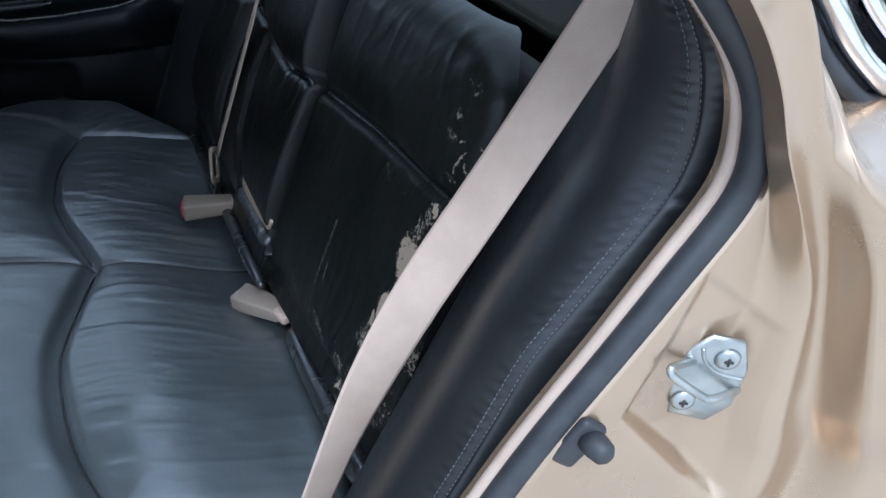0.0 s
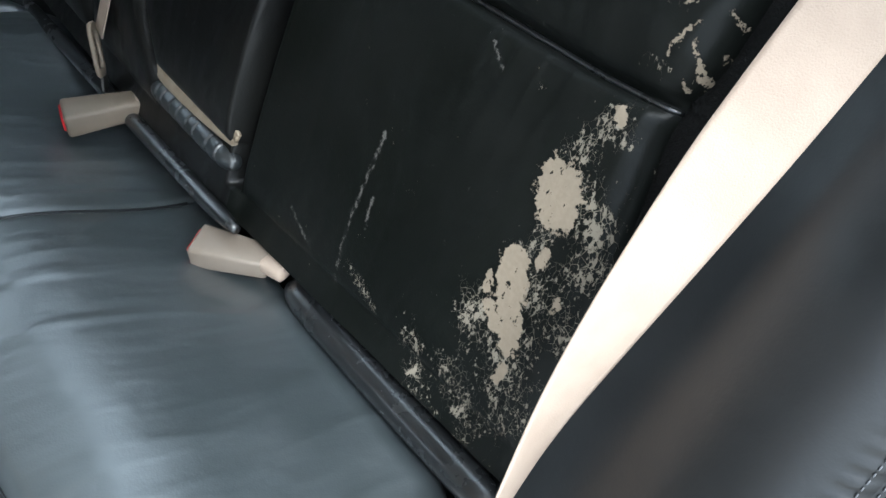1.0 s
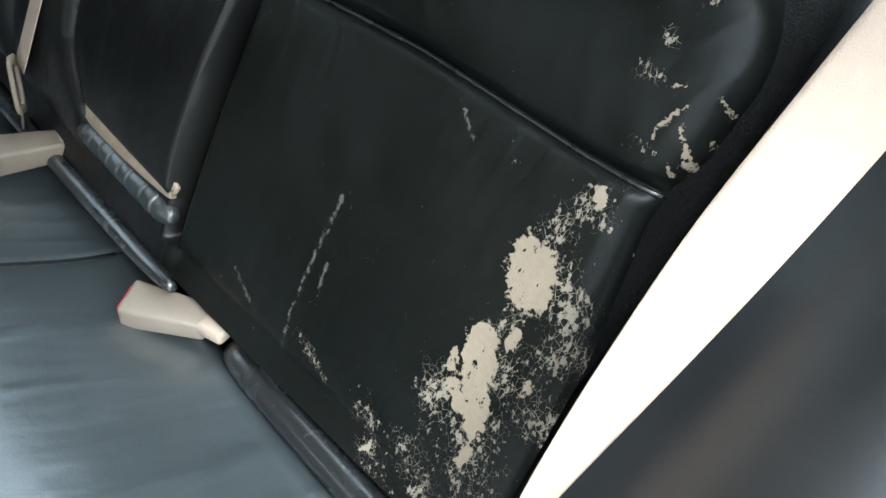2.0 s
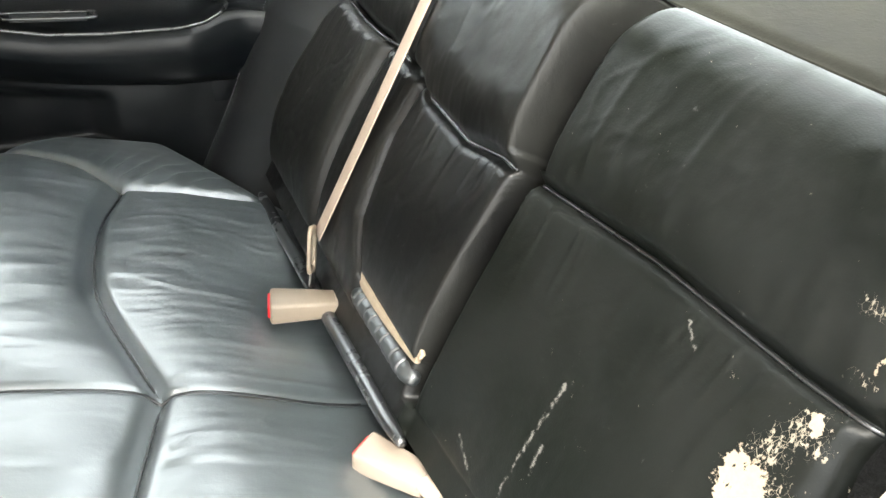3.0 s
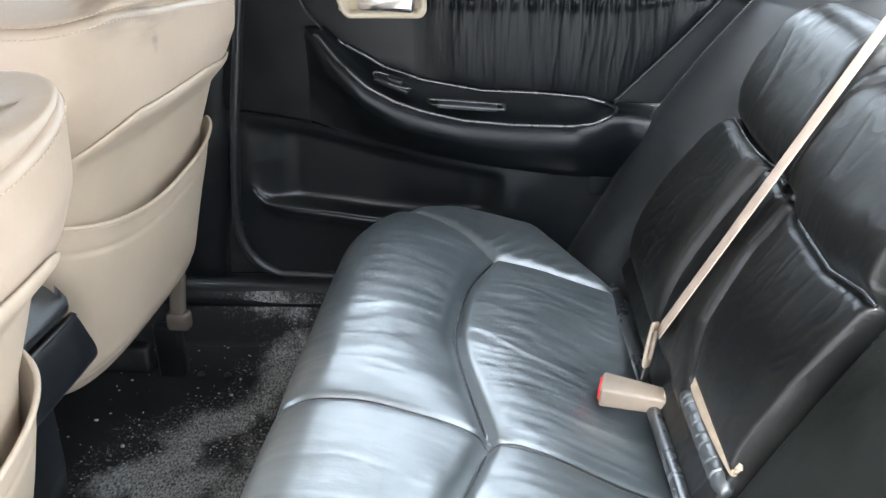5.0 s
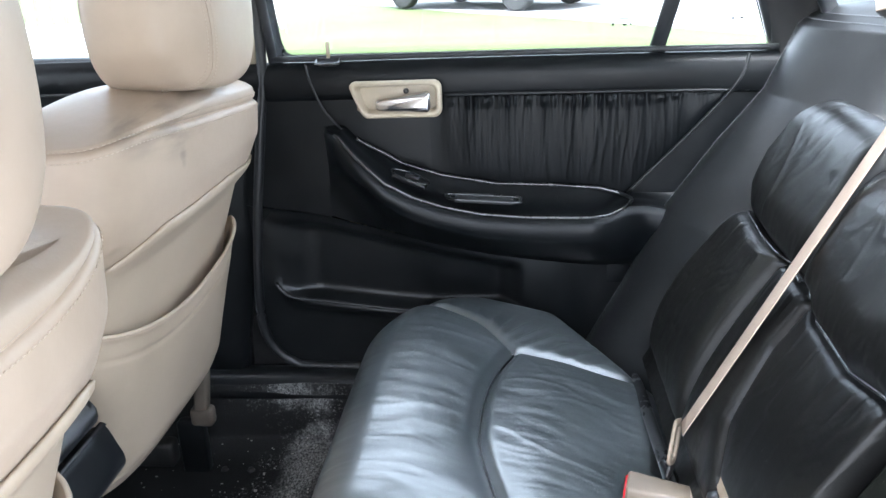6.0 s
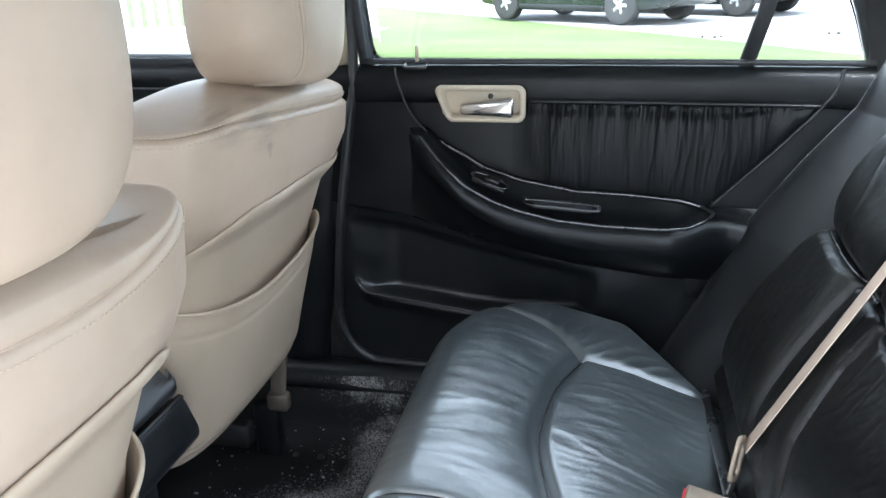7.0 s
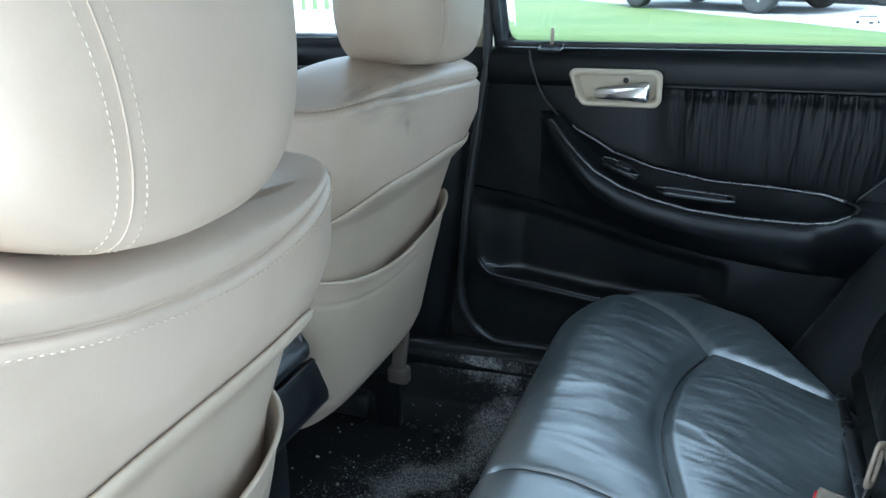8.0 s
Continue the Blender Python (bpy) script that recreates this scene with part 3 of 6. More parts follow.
        P.append([(x0 + (xb - x0) * v, y, 0.905 + 0.03 * v + 0.012 * math.sin(5 * y) * v - 0.006 * math.exp(-(v / 0.02) ** 2)) for v in np.linspace(0, 1, 60) ** 1.5])
    # added black sheet below the shelf edge, painting the gap's shade
    well = part("shelf_gap_shade", grid([[tuple(np.array(r[0]) + np.array(q)) for q in ((0.003, 0, -0.0095), (0.003, 0, -0.06), (0.0, 0, -0.14), (-0.085, 0, -0.15))] for r in P]), M_GAP_SHADE)
    tagged(well, "added black sheet for the shade behind the rear backrest", "panel", kind="structure")
    shelf = part("parcel_shelf", thick_sheet(P, (0, 0, -0.010)), M_SHELF)
    tagged(shelf, "grey black vinyl parcel shelf under the rear window", "shelf", kind="structure")
    # rear window glass and its pillars
    P = []
    for y in np.linspace(-0.64, 0.64, 40):
        q = y / 0.64
        lo = np.array((1.125 - 0.80 * y * y, y, 0.95))
        hi = np.array((0.575 - 0.05 * q * q, y * 0.84, 1.365 - 0.10 * abs(q) ** 3))
        P.append([lo + (hi - lo) * v + np.array((0.03, 0, 0.03)) * math.sin(math.pi * v) for v in np.linspace(0, 1, 20)])
    P = np.array(P)
    rear = part("window_1", thick_sheet(P, (0.003, 0, 0.003)), M_GLASS)
    rear.visible_shadow = False
    tagged(rear, "curved clear rear window glass", "window", kind="structure")
    tagged(part("window_trim", joined(tube(P[:, 0], 0.012, 8), tube(P[:, -1], 0.012, 8), tube(P[0], 0.014, 8), tube(P[-1], 0.014, 8)), M_RUBBER), "black rubber rear window gasket", "gasket", kind="structure")
    for side in (1, -1):
        a = spline([(0.70, 0.700 * side, 0.97), (0.675, 0.685 * side, 1.06), (0.60, 0.655 * side, 1.18), (0.45, 0.60 * side, 1.29), (0.36, 0.585 * side, 1.31)], 20)
        if side < 0:
            a = a + np.array((0.03, 0.13, 0.0))
        edge = P[0 if side < 0 else -1]
        b = spline([(edge[0][0], 0.645 * side, 0.93), tuple(edge[5] + np.array((0, 0.012 * side, 0))), tuple(edge[10] + np.array((0, 0.012 * side, 0))), tuple(edge[-1] + np.array((0, 0.01 * side, 0))), (0.48, 0.50 * side, 1.36)], 20)
        if side < 0:
            b = b + np.array((0.0, 0.10, 0.0))
        mid = (a + b) / 2 + np.array((0.0, 0.012 * side, 0.0))
        pil = part("pillar_trim", thick_sheet(np.stack([a, (a + mid) / 2, mid, (b + mid) / 2, b], 1), (0, 0.02 * side, 0)), M_PILLAR)
        tagged(pil, "dark rear roof pillar trim", "pillar", kind="structure")
    fill = part("inner_panel", block(0.30, 0.02, 0.72, 0.004, pose(-0.22, 0.752, 0.60)), M_STEEL)
    tagged(fill, "dark inner body panel behind the pillar", "car body", kind="structure")
    # front half of the car, behind the seats
    dash = part("dashboard", block(0.40, 1.44, 0.60, 0.08, pose(-1.55, 0, 0.66)), M_HARD)
    tagged(dash, "black dashboard at the front of the cabin", "dashboard", kind="structure")


def build_wheel_simple(x, y, side):
    w = tagged(new("car_wheel"), "black road tyre under the car", "wheel", "car wheels")
    m = pose(x, y, 0.30, 90 * side, 0, 0)
    part("tyre", lathe([(0.18, -0.09), (0.27, -0.10), (0.30, -0.07), (0.30, 0.07), (0.27, 0.10), (0.18, 0.09)], 28, m), M_TYRE, w)
    part("rim", lathe([(0.03, 0.05), (0.17, 0.05), (0.19, 0.08), (0.19, -0.08), (0.03, -0.08)], 24, m), M_ALLOY, w)


# ---- rear bench ----
def cush_front(y):
    t = np.clip((np.abs(y) - 0.37) / 0.293, 0, 1)
    return 0.045 + 0.275 * (1 - np.sqrt(1 - t ** 2.4))


def cush_back(y):
    t = np.clip((np.abs(y) - 0.39) / 0.273, 0, 1)
    return 0.500 - 0.178 * t ** 1.3


ARC = spline([(0.277, 0.0), (0.237, 0.15), (0.2295, 0.23), (0.241, 0.345), (0.272, 0.447)], 24)
WING = spline([(0.272, 0.447), (0.222, 0.513), (0.138, 0.543), (0.085, 0.535), (0.03, 0.49)], 20)
FARX = [(0.272, 0.447), (0.35, 0.452), (0.47, 0.44)]


def build_cushion(bench):
    cush = part("cushion", block(0.38, 1.20, 0.20, 0.03, pose(0.30, 0, 0.36)), M_CARPET, bench, "worn creased black leather cushion")
    ys = np.concatenate([-np.linspace(0.6625, 0.0, 250), np.linspace(0.0, 0.6625, 250)[1:]])
    v = np.linspace(0, 1, 160) ** 1.2
    Y = np.repeat(ys[:, None], len(v), 1)
    xf, xb = cush_front(Y), cush_back(Y)
    X = xf + (xb - xf) * v[None]
    A = np.abs(Y)
    side = Y > 0
    seams = [list(map(tuple, ARC)), list(map(tuple, WING)), FARX]
    d_main = near_line(X, A, seams)
    d_mid = A
    d = np.minimum(d_main, d_mid)
    arcx = np.interp(A, ARC[:, 1], ARC[:, 0])
    wx, wy = WING[::-1, 0], WING[::-1, 1]
    bolster = (X < arcx) & (X < 0.272) & (A < np.interp(X, wx, wy))
    insert = (X >= arcx) & (A < np.interp(X, [0.272, 0.35, 0.47], [0.447, 0.452, 0.44]))
    Z = 0.566 - 0.25 * (X - 0.28) + 0.004
    Z -= 0.02 * sstep(0.16, 0.05, X) + (0.034 - 0.002 * sstep(0.0, 0.1, Y) - 0.026 * sstep(0.15, 0.42, Y)) * sstep(0.29, 0.47, X) 
    Z += np.where(bolster, 0.022, np.where(insert, 0.010, 0.004)) * (1 - np.exp(-d_main / 0.034)) * (1 - 0.25 * np.exp(-d_mid / 0.03))
    Z -= np.where(~(insert | bolster) & (X > 0.272), 0.008, 0.012) * np.exp(-(d_main / np.where(~(insert | bolster), 0.011, 0.008)) ** 2) + 0.005 * np.exp(-(d_mid / 0.004) ** 2) * np.where(X < 0.30, 1, 0.7)
    # creases: across the insert, along the front roll, gathered at the wings
    fade = sstep(0.004, 0.03, d)
    cr = 1.3 * ridge(X * 2.6 + 0.2 * vnoise(X * 20, Y * 20), Y * 17 + 0.7 * vnoise(X * 9, Y * 6), 1) + 0.5 * ridge(X * 4, Y * 38 + 0.8 * vnoise(X * 14, Y * 9), 4)
    Z += np.where(insert, 0.0008, np.where(bolster, 0.0004, 0)) * cr * fade
    Z += np.where(insert, 0.0025, 0.003) * (fnoise(X * 9, Y * 18, 7) - 0.5) * fade
    Z += np.where(insert, 0.0010, 0.0005) * (fnoise(X * 20, Y * 60, 9) - 0.5) * fade
    wing = ~(insert | bolster)
    Z -= np.where(wing, 0.035 * np.minimum(d_main, 0.09), 0)
    fan = np.arctan2(X - 0.20, A - 0.36)
    folds = np.abs(np.sin(fan * 24 + 3.0 * fnoise(X * 14, A * 14, 5)))
    Z += np.where(wing, 0.0050, 0) * (1 - folds) ** 1.3 * sstep(0.0, 0.050, d) * sstep(0.0, 0.075, np.minimum(xb - X, X - xf)) * sstep(0.60, 0.49, A)
    # rounded outer edges
    e_f, e_b = (X - xf), (xb - X)
    wide = sstep(0.6625, 0.61, A)
    R = 0.055
    Z = Z - R * (1 - rounded(e_f, 0.06)) * (0.35 + 0.65 * wide) - 0.03 * (1 - rounded(e_b, 0.03)) - 0.02 * (1 - wide)
    top = np.stack([X, Y, Z], -1)
    # front face down to the heel board
    lows = []
    for k, drop in enumerate((0.24, 0.17, 0.11, 0.05)):
        low = top[:, :1].copy()
        low[..., 2] = np.maximum(low[..., 2] - drop, 0.36)
        low[..., 0] += (0.02, 0.012, 0.004, -0.001)[k]
        lows.append(low)
    full = np.concatenate(lows + [top], 1)
    n = len(lows)
    reg = np.zeros(X.shape, int)
    reg[bolster], reg[insert] = 1, 2
    reg[~(bolster | insert)] = 3
    reg[(reg == 3) & (A < 0.42)] = 1
    reg = np.concatenate([np.repeat(reg[:, :1], n, 1), reg], 1)[:-1, :-1]
    sgn = np.concatenate([np.repeat(side[:, :1], n, 1), side], 1)[:-1, :-1]
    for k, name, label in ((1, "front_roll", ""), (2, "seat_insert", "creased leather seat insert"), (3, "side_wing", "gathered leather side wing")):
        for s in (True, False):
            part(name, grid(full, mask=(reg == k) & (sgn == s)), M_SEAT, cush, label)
    # sewn seams in the valleys
    for s in (1, -1):
        for line in (ARC, WING[:16], np.array(FARX), np.array([(0.05 + 0.42 * q, 0.0005) for q in np.linspace(0, 1, 40)])):
            fine = spline(line, 50) if len(line) < 5 else line
            pts = []
            for a, b in fine:
                i = int(np.argmin(np.abs(ys - b * s)))
                pts.append((a, b * s, float(np.interp(a, X[i], Z[i])) + 0.0008))
            part("seam", tube(pts, 0.0016, 6), M_SIDE, cush)
    # sewn edge bead along the lower front
    for s in (1, -1):
        yy = np.linspace(0.0, 0.60, 60)
        part("piping", tube([(float(cush_front(y)) - 0.002, y * s, float(np.interp(y, ys, top[:, 0, 2])) - 0.035) for y in yy], 0.0022, 6), M_SIDE, cush)


def back_outline(s):
    return np.interp(s, [0, 0.06, 0.22, 0.30, 0.342, 0.37, 0.42, 0.47, 0.52], [0.485, 0.48, 0.466, 0.438, 0.405, 0.42, 0.43, 0.418, 0.39])


def build_backrest(bench):
    back = part("backrest", block(0.06, 0.50, 0.46, 0.02, pose(0.605, 0.170, 0.705, 0, 26.5, 0)), M_CARPET, bench, "black leather backrest with peeling torn leather")
    part("section_board", block(0.05, 0.35, 0.44, 0.02, pose(0.652, -0.272, 0.681, 0, 26.5, 0)), M_CARPET, back)
    s = np.concatenate([np.linspace(0.045, 0.335, 116), np.linspace(0.335, 0.52, 75)[1:]])
    u = np.linspace(0, 1, 430)
    S = np.repeat(s[None], len(u), 0)
    hi = back_outline(S)
    lo = -(0.455 + 0.4 * (hi - 0.455)) + 0.016 * sstep(0.36, 0.30, S) + 0.09 * (1 - np.sqrt(1 - np.clip((S - 0.43) / 0.0905, 0, 1) ** 2))
    Y = lo + (hi - lo) * u[:, None]
    hatch_l = [(0.128, 0.335), (0.134, 0.26), (0.117, 0.165), (0.074, 0.112), (0.06, 0.04)]
    top_l = np.interp(S, [0, 0.04, 0.112, 0.165, 0.26, 0.335, 0.36], [0.06, 0.06, 0.074, 0.117, 0.134, 0.128, 0.128])
    up_l = [(0.166, 0.335), (0.156, 0.385), (0.152, 0.52)]
    far_in = [(0.232, 0.338), (0.236, 0.31), (0.241, 0.21), (0.24, 0.03)]
    seam_y = np.interp(Y, [-0.46, -0.38, -0.25, -0.09, -0.06, 0.0, 0.10, 0.125, 0.23, 0.31, 0.41], [0.338, 0.334, 0.334, 0.322, 0.322, 0.311, 0.316, 0.328, 0.335, 0.335, 0.342])
    sy = np.linspace(-0.46, 0.42, 80)
    seam = list(zip(sy, np.interp(sy, [-0.46, -0.38, -0.25, -0.09, -0.06, 0.0, 0.10, 0.125, 0.23, 0.31, 0.41], [0.338, 0.334, 0.334, 0.322, 0.322, 0.311, 0.316, 0.328, 0.335, 0.335, 0.342])))
    gap = [(-0.089, 0.03), (-0.094, 0.24), (-0.098, 0.33), (-0.103, 0.445), (-0.115, 0.53)]
    gap_y = np.interp(S, [0.03, 0.24, 0.33, 0.445, 0.53], [-0.089, -0.094, -0.098, -0.103, -0.115])
    drop = -0.027 * sstep(0.18, 0.13, Y)
    S = S + drop * np.clip((s - 0.335) / 0.185, 0, 1)[None] + (seam_y - 0.335) * np.interp(s, [0.045, 0.20, 0.335, 0.42, 0.52], [0, 0.4, 1, 0.4, 0])[None]
    upper = np.repeat((np.arange(len(s)) >= 115)[None], len(u), 0)
    near = Y < gap_y
    reg = np.where(near, np.where(upper, 1, 2), 0)
    reg = np.where(~near & upper, np.where(Y < np.interp(S, [0.335, 0.385, 0.52], [0.166, 0.156, 0.152]), 3, 4), reg)
    far_y = np.interp(S, [0.03, 0.21, 0.31, 0.338], [0.24, 0.241, 0.236, 0.232])
    reg = np.where(~near & ~upper, np.where(Y < top_l, np.where(S > 0.116, 5, 6), np.where(Y < far_y, 7, 8)), reg)
    bottom_l = [(-0.089, 0.116), (0.075, 0.114)]
    d_seam = near_line(Y, S, [seam])
    d_gap = near_line(Y, S, [gap])
    d_oth = near_line(Y, S, [hatch_l, bottom_l]) + np.where((reg == 5) | (reg == 6) | (reg == 7), 0, 1)
    d_up = near_line(Y, S, [up_l]) + np.where((reg == 3) | (reg == 4), 0, 1)
    d_far = near_line(Y, S, [far_in]) + np.where((reg == 7) | (reg == 8), 0, 1)
    e = np.minimum(hi - Y, Y - lo)
    d = np.minimum.reduce([d_seam, d_gap, d_oth, d_up, d_far])
    base = np.select([reg == 1, reg == 2, reg == 3, reg == 4, reg == 5, reg == 6, reg == 7, reg == 8], [0.018, 0.010, 0.031, 0.032, 0.008, -0.004, 0.014, 0.026])
    d_rest = np.minimum.reduce([d_oth, d_up, d_far])
    lip = np.where(upper, rounded(d_seam + 0.004, 0.065), 0.45 + 0.55 * rounded(d_seam, 0.018))
    H = 0.003 + (base - 0.003) * rounded(d_rest + 0.001, 0.032) * rounded(d_gap, 0.018) * lip
    H -= 0.060 * np.exp(-(d_gap / np.where(S > 0.335, 0.0115, 0.0075)) ** 4) + 0.012 * np.exp(-(d_gap / 0.014) ** 2) * sstep(0.40, 0.50, S)
    H -= 0.008 * np.exp(-(d_seam / 0.006) ** 2) + 0.005 * np.exp(-(np.minimum(d_oth, np.minimum(d_up, d_far)) / 0.005) ** 2)
    H += np.where(near, 0.001, 0.010) * np.sin(np.clip((S - 0.04) / 0.30, 0, 1) * math.pi) * ~upper
    H *= 0.05 + 0.95 * rounded(e, 0.035)
    H -= 0.006 * (Y < 0) * (1 - rounded(e, 0.02))
    H *= 0.02 + 0.98 * rounded(S - 0.076, 0.10)
    H -= 0.050 * (1 - rounded(0.522 + drop - S, 0.055))
    # folds hanging from the cross seam and loose creases
    fold = ridge(Y * 52 + 0.9 * vnoise(Y * 9, S * 12), S * 6, 2)
    H += np.where(upper, 0.0007, 0.0019) * fold * np.exp(-d_seam / 0.040) * sstep(0.002, 0.012, d_seam)
    long = ridge(Y * 19 + 0.8 * vnoise(Y * 7, S * 9, 5), S * 2.6, 6)
    H += np.select([reg == 3, reg == 4, reg == 1, reg == 8], [0.0005, 0.0013, 0.0011, 0.0005], 0.0004) * long * sstep(0.008, 0.03, d)
    H += 0.0010 * (vnoise(Y * 22, S * 10, 3) - 0.5) * sstep(0.0, 0.03, d) + 0.0005 * (vnoise(Y * 60, S * 25, 8) - 0.5)
    H += 0.0007 * ridge(Y * 26 + S * 20, S * 9 - Y * 12, 6) * sstep(0.01, 0.04, d) * np.where(reg == 2, 0.4, 1)
    H += np.where(near, near_set(Y) * sstep(0.0, 0.014, gap_y - Y), 0)
    P = np.stack([0.455 + 0.447 * S - 0.894 * H, Y, 0.50 + 0.894 * S + 0.447 * H], -1)
    cell = reg[:-1, :-1]
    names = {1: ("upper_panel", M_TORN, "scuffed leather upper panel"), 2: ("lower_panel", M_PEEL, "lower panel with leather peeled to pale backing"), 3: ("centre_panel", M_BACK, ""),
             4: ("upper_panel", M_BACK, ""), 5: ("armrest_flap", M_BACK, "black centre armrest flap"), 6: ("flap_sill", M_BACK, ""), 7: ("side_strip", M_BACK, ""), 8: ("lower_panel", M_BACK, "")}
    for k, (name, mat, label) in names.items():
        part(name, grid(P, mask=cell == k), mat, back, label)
    # welts along the cross seam
    for y0, y1 in ((-0.445, -0.112), (0.175, 0.40), (-0.085, 0.12)):
        row = P[:, 114]
        pts = row[(row[:, 1] > y0) & (row[:, 1] < y1)] + np.array((-0.0012, 0, 0.0012))
        part("welt", tube(pts, 0.0017, 6), M_GLOSS, back)
    # rolls at the foot of the backrest
    yy = np.linspace(-0.455, -0.172, 60)
    rad = 0.0150 * (1 - 0.45 * np.abs(np.linspace(-1, 1, 60)) ** 14)
    part("foot_roll", tube([(0.500 + 0.004 * math.sin(9 * y), y, 0.502 + 0.03 * max(0.0, -y - 0.36)) for y in yy], rad, 16), M_GLOSS, back, "glossy black vinyl roll")
    yy = np.linspace(-0.122, 0.46, 60)
    sv = np.interp(yy, [-0.13, -0.075, 0.094, 0.46], [0.050, 0.045, 0.036, 0.020])
    rad = 0.0085 * (1 - 0.5 * np.abs(np.linspace(-1, 1, 60)) ** 14)
    part("foot_roll", tube([back_at(y, a + 0.002, 0.004) for y, a in zip(yy, sv)], rad, 16), M_GLOSS, back, "glossy black vinyl roll")
    yy = np.linspace(0.085, -0.088, 160)
    pinch = sum(k * np.exp(-((yy - c) / 0.0011) ** 2) for c, k in ((0.062, 0.20), (0.049, 0.26), (0.031, 0.14), (0.014, 0.28), (-0.006, 0.18), (-0.022, 0.30), (-0.048, 0.20), (-0.066, 0.26)))
    rad = 0.0118 * (1 - pinch + 0.05 * (vnoise(yy * 120, yy * 0, 3) - 0.5)) * (1 - 0.6 * np.abs(np.linspace(-1, 1, 160)) ** 12)
    part("flap_roll", tube([back_at(y, 0.092 + 0.006 * (0.064 - y) / 0.156, -0.001) for y in yy], rad, 14), M_SHINE, back, "shiny wrinkled vinyl roll under the armrest")
    edge = [back_at(y, a, 0.004) for y, a in ((0.083, 0.135), (0.074, 0.111), (0.0, 0.112), (-0.073, 0.119), (-0.0805, 0.1235), (-0.083, 0.130))]
    edge = spline(edge, 40)
    part("torn_edging", ribbon(edge, [(0.447, 0.2, 0.894)] * 40, 0.011 + 0.003 * vnoise(np.linspace(0, 14, 40), np.zeros(40)), 0.004), M_FOAM, back, "pale torn edging under the armrest")


def side_line(z):
    """How far back the side bolster's front lies at a height."""
    return 0.47 + 0.5 * (z - 0.53) + np.interp(z, [0.48, 0.6, 0.74, 0.85, 0.93, 1.03, 1.06, 1.085], [-0.045, -0.04, -0.043, -0.02, 0.004, -0.002, 0.02, 0.06])


def build_side_bolster(side):
    ob = thing("side_bolster", "smooth black stitched vinyl bolster beside the rear backrest", "seat bolster", "rear side bolsters")
    zz = np.linspace(0.42, 1.085, 280)
    sect = spline([(0.43, 0.11), (0.445, 0.082), (0.47, 0.058), (0.51, 0.036), (0.56, 0.012), (0.61, -0.004), (0.645, -0.004), (0.662, 0.001), (0.673, 0.010), (0.679, 0.028), (0.681, 0.10)], 60)
    P = np.zeros((280, 60, 3))
    P[..., 0] = side_line(zz)[:, None] + sect[None, :, 1]
    P[..., 1] = sect[None, :, 0] * side
    P[..., 2] = zz[:, None]
    fold = 0.6545
    if side < 0:
        # the near bolster leans in along the door seal, rolls back to its sewn edge and curls forward at its top
        zz = np.linspace(0.42, 1.068, 280)
        sewn = np.interp(zz, *np.array(spline([(0.42, 0.345), (0.48, 0.395), (0.58, 0.468), (0.669, 0.534), (0.72, 0.570), (0.773, 0.606), (0.802, 0.635), (0.828, 0.662), (0.853, 0.688), (0.877, 0.711), (0.896, 0.722), (0.92, 0.729), (0.951, 0.730), (0.982, 0.724), (1.02, 0.705), (1.07, 0.665)], 200)).T)
        rim = np.interp(zz, [0.42, 0.58, 0.666, 0.701, 0.735, 0.775, 0.814, 0.842, 0.862, 0.884, 0.911, 0.94, 0.972, 0.994, 1.07], [0.37, 0.480, 0.552, 0.582, 0.611, 0.648, 0.684, 0.714, 0.732, 0.742, 0.752, 0.751, 0.740, 0.724, 0.668])
        inner = np.interp(zz, [0.42, 0.725, 0.80, 0.862, 0.95, 1.07], [0.42, 0.625, 0.675, 0.710, 0.768, 0.85])
        sect = np.concatenate([[(0.395, 0.0), (0.42, 0.0), (0.45, 0.0)], [(y, 0.0) for y in np.linspace(0.465, 0.629, 41)], [(y, 0.0) for y in np.linspace(0.631, 0.646, 16)]])
        w = np.clip((sect[:, 0] - 0.465) / 0.165, 0, 1)
        back = np.interp(sect[:, 0], [0.395, 0.42, 0.45, 0.465], [0.10, 0.06, 0.02, 0.0])
        out = np.clip((sect[:, 0] - 0.630) / 0.016, 0, 1) ** 1.4
        P[..., 0] = inner[:, None] + (sewn - inner)[:, None] * w[None] - 0.026 * (np.sin(math.pi * w ** 1.7) ** 1.0)[None] + back[None] + (rim - sewn + 0.004)[:, None] * out[None]
        P[..., 1] = -sect[None, :, 0]
        P[..., 2] = zz[:, None]
        fold = 0.6300
    P[..., 0] += 0.002 * (vnoise(P[..., 1] * 14, P[..., 2] * 9, 3) - 0.5)
    groove = np.exp(-((sect[:, 0] - fold) / 0.0022) ** 2)
    P[..., 0] += 0.0022 * groove[None]
    # small puckers pulled in by the stitches
    pull = np.exp(-((sect[:, 0] - fold + 0.0095) / 0.004) ** 2) + 0.5 * np.exp(-((sect[:, 0] - fold - 0.009) / 0.003) ** 2)
    P[..., 0] += 0.0014 * pull[None] * (np.sin(zz * 2 * math.pi / 0.0088) * (0.5 + vnoise(zz * 40, zz * 0, 4)))[:, None]
    if side < 0:
        P[..., 0] += 0.0022 * (np.exp(-((zz - 0.876) / 0.0022) ** 2))[:, None] * (sect[:, 0] > fold + 0.002)[None]
    cut = int(np.argmin(np.abs(sect[:, 0] - fold)))
    m1 = np.zeros((279, 59), bool)
    m1[:, :cut] = True
    part("face", grid(P, mask=m1), M_SIDE, ob)
    part("gusset", grid(P, mask=~m1), M_SIDE, ob)
    cap = np.concatenate([P[-1:], P[-1:] + np.array((0.05, 0, -0.012)), P[-1:] + np.array((0.12, 0, -0.06))])
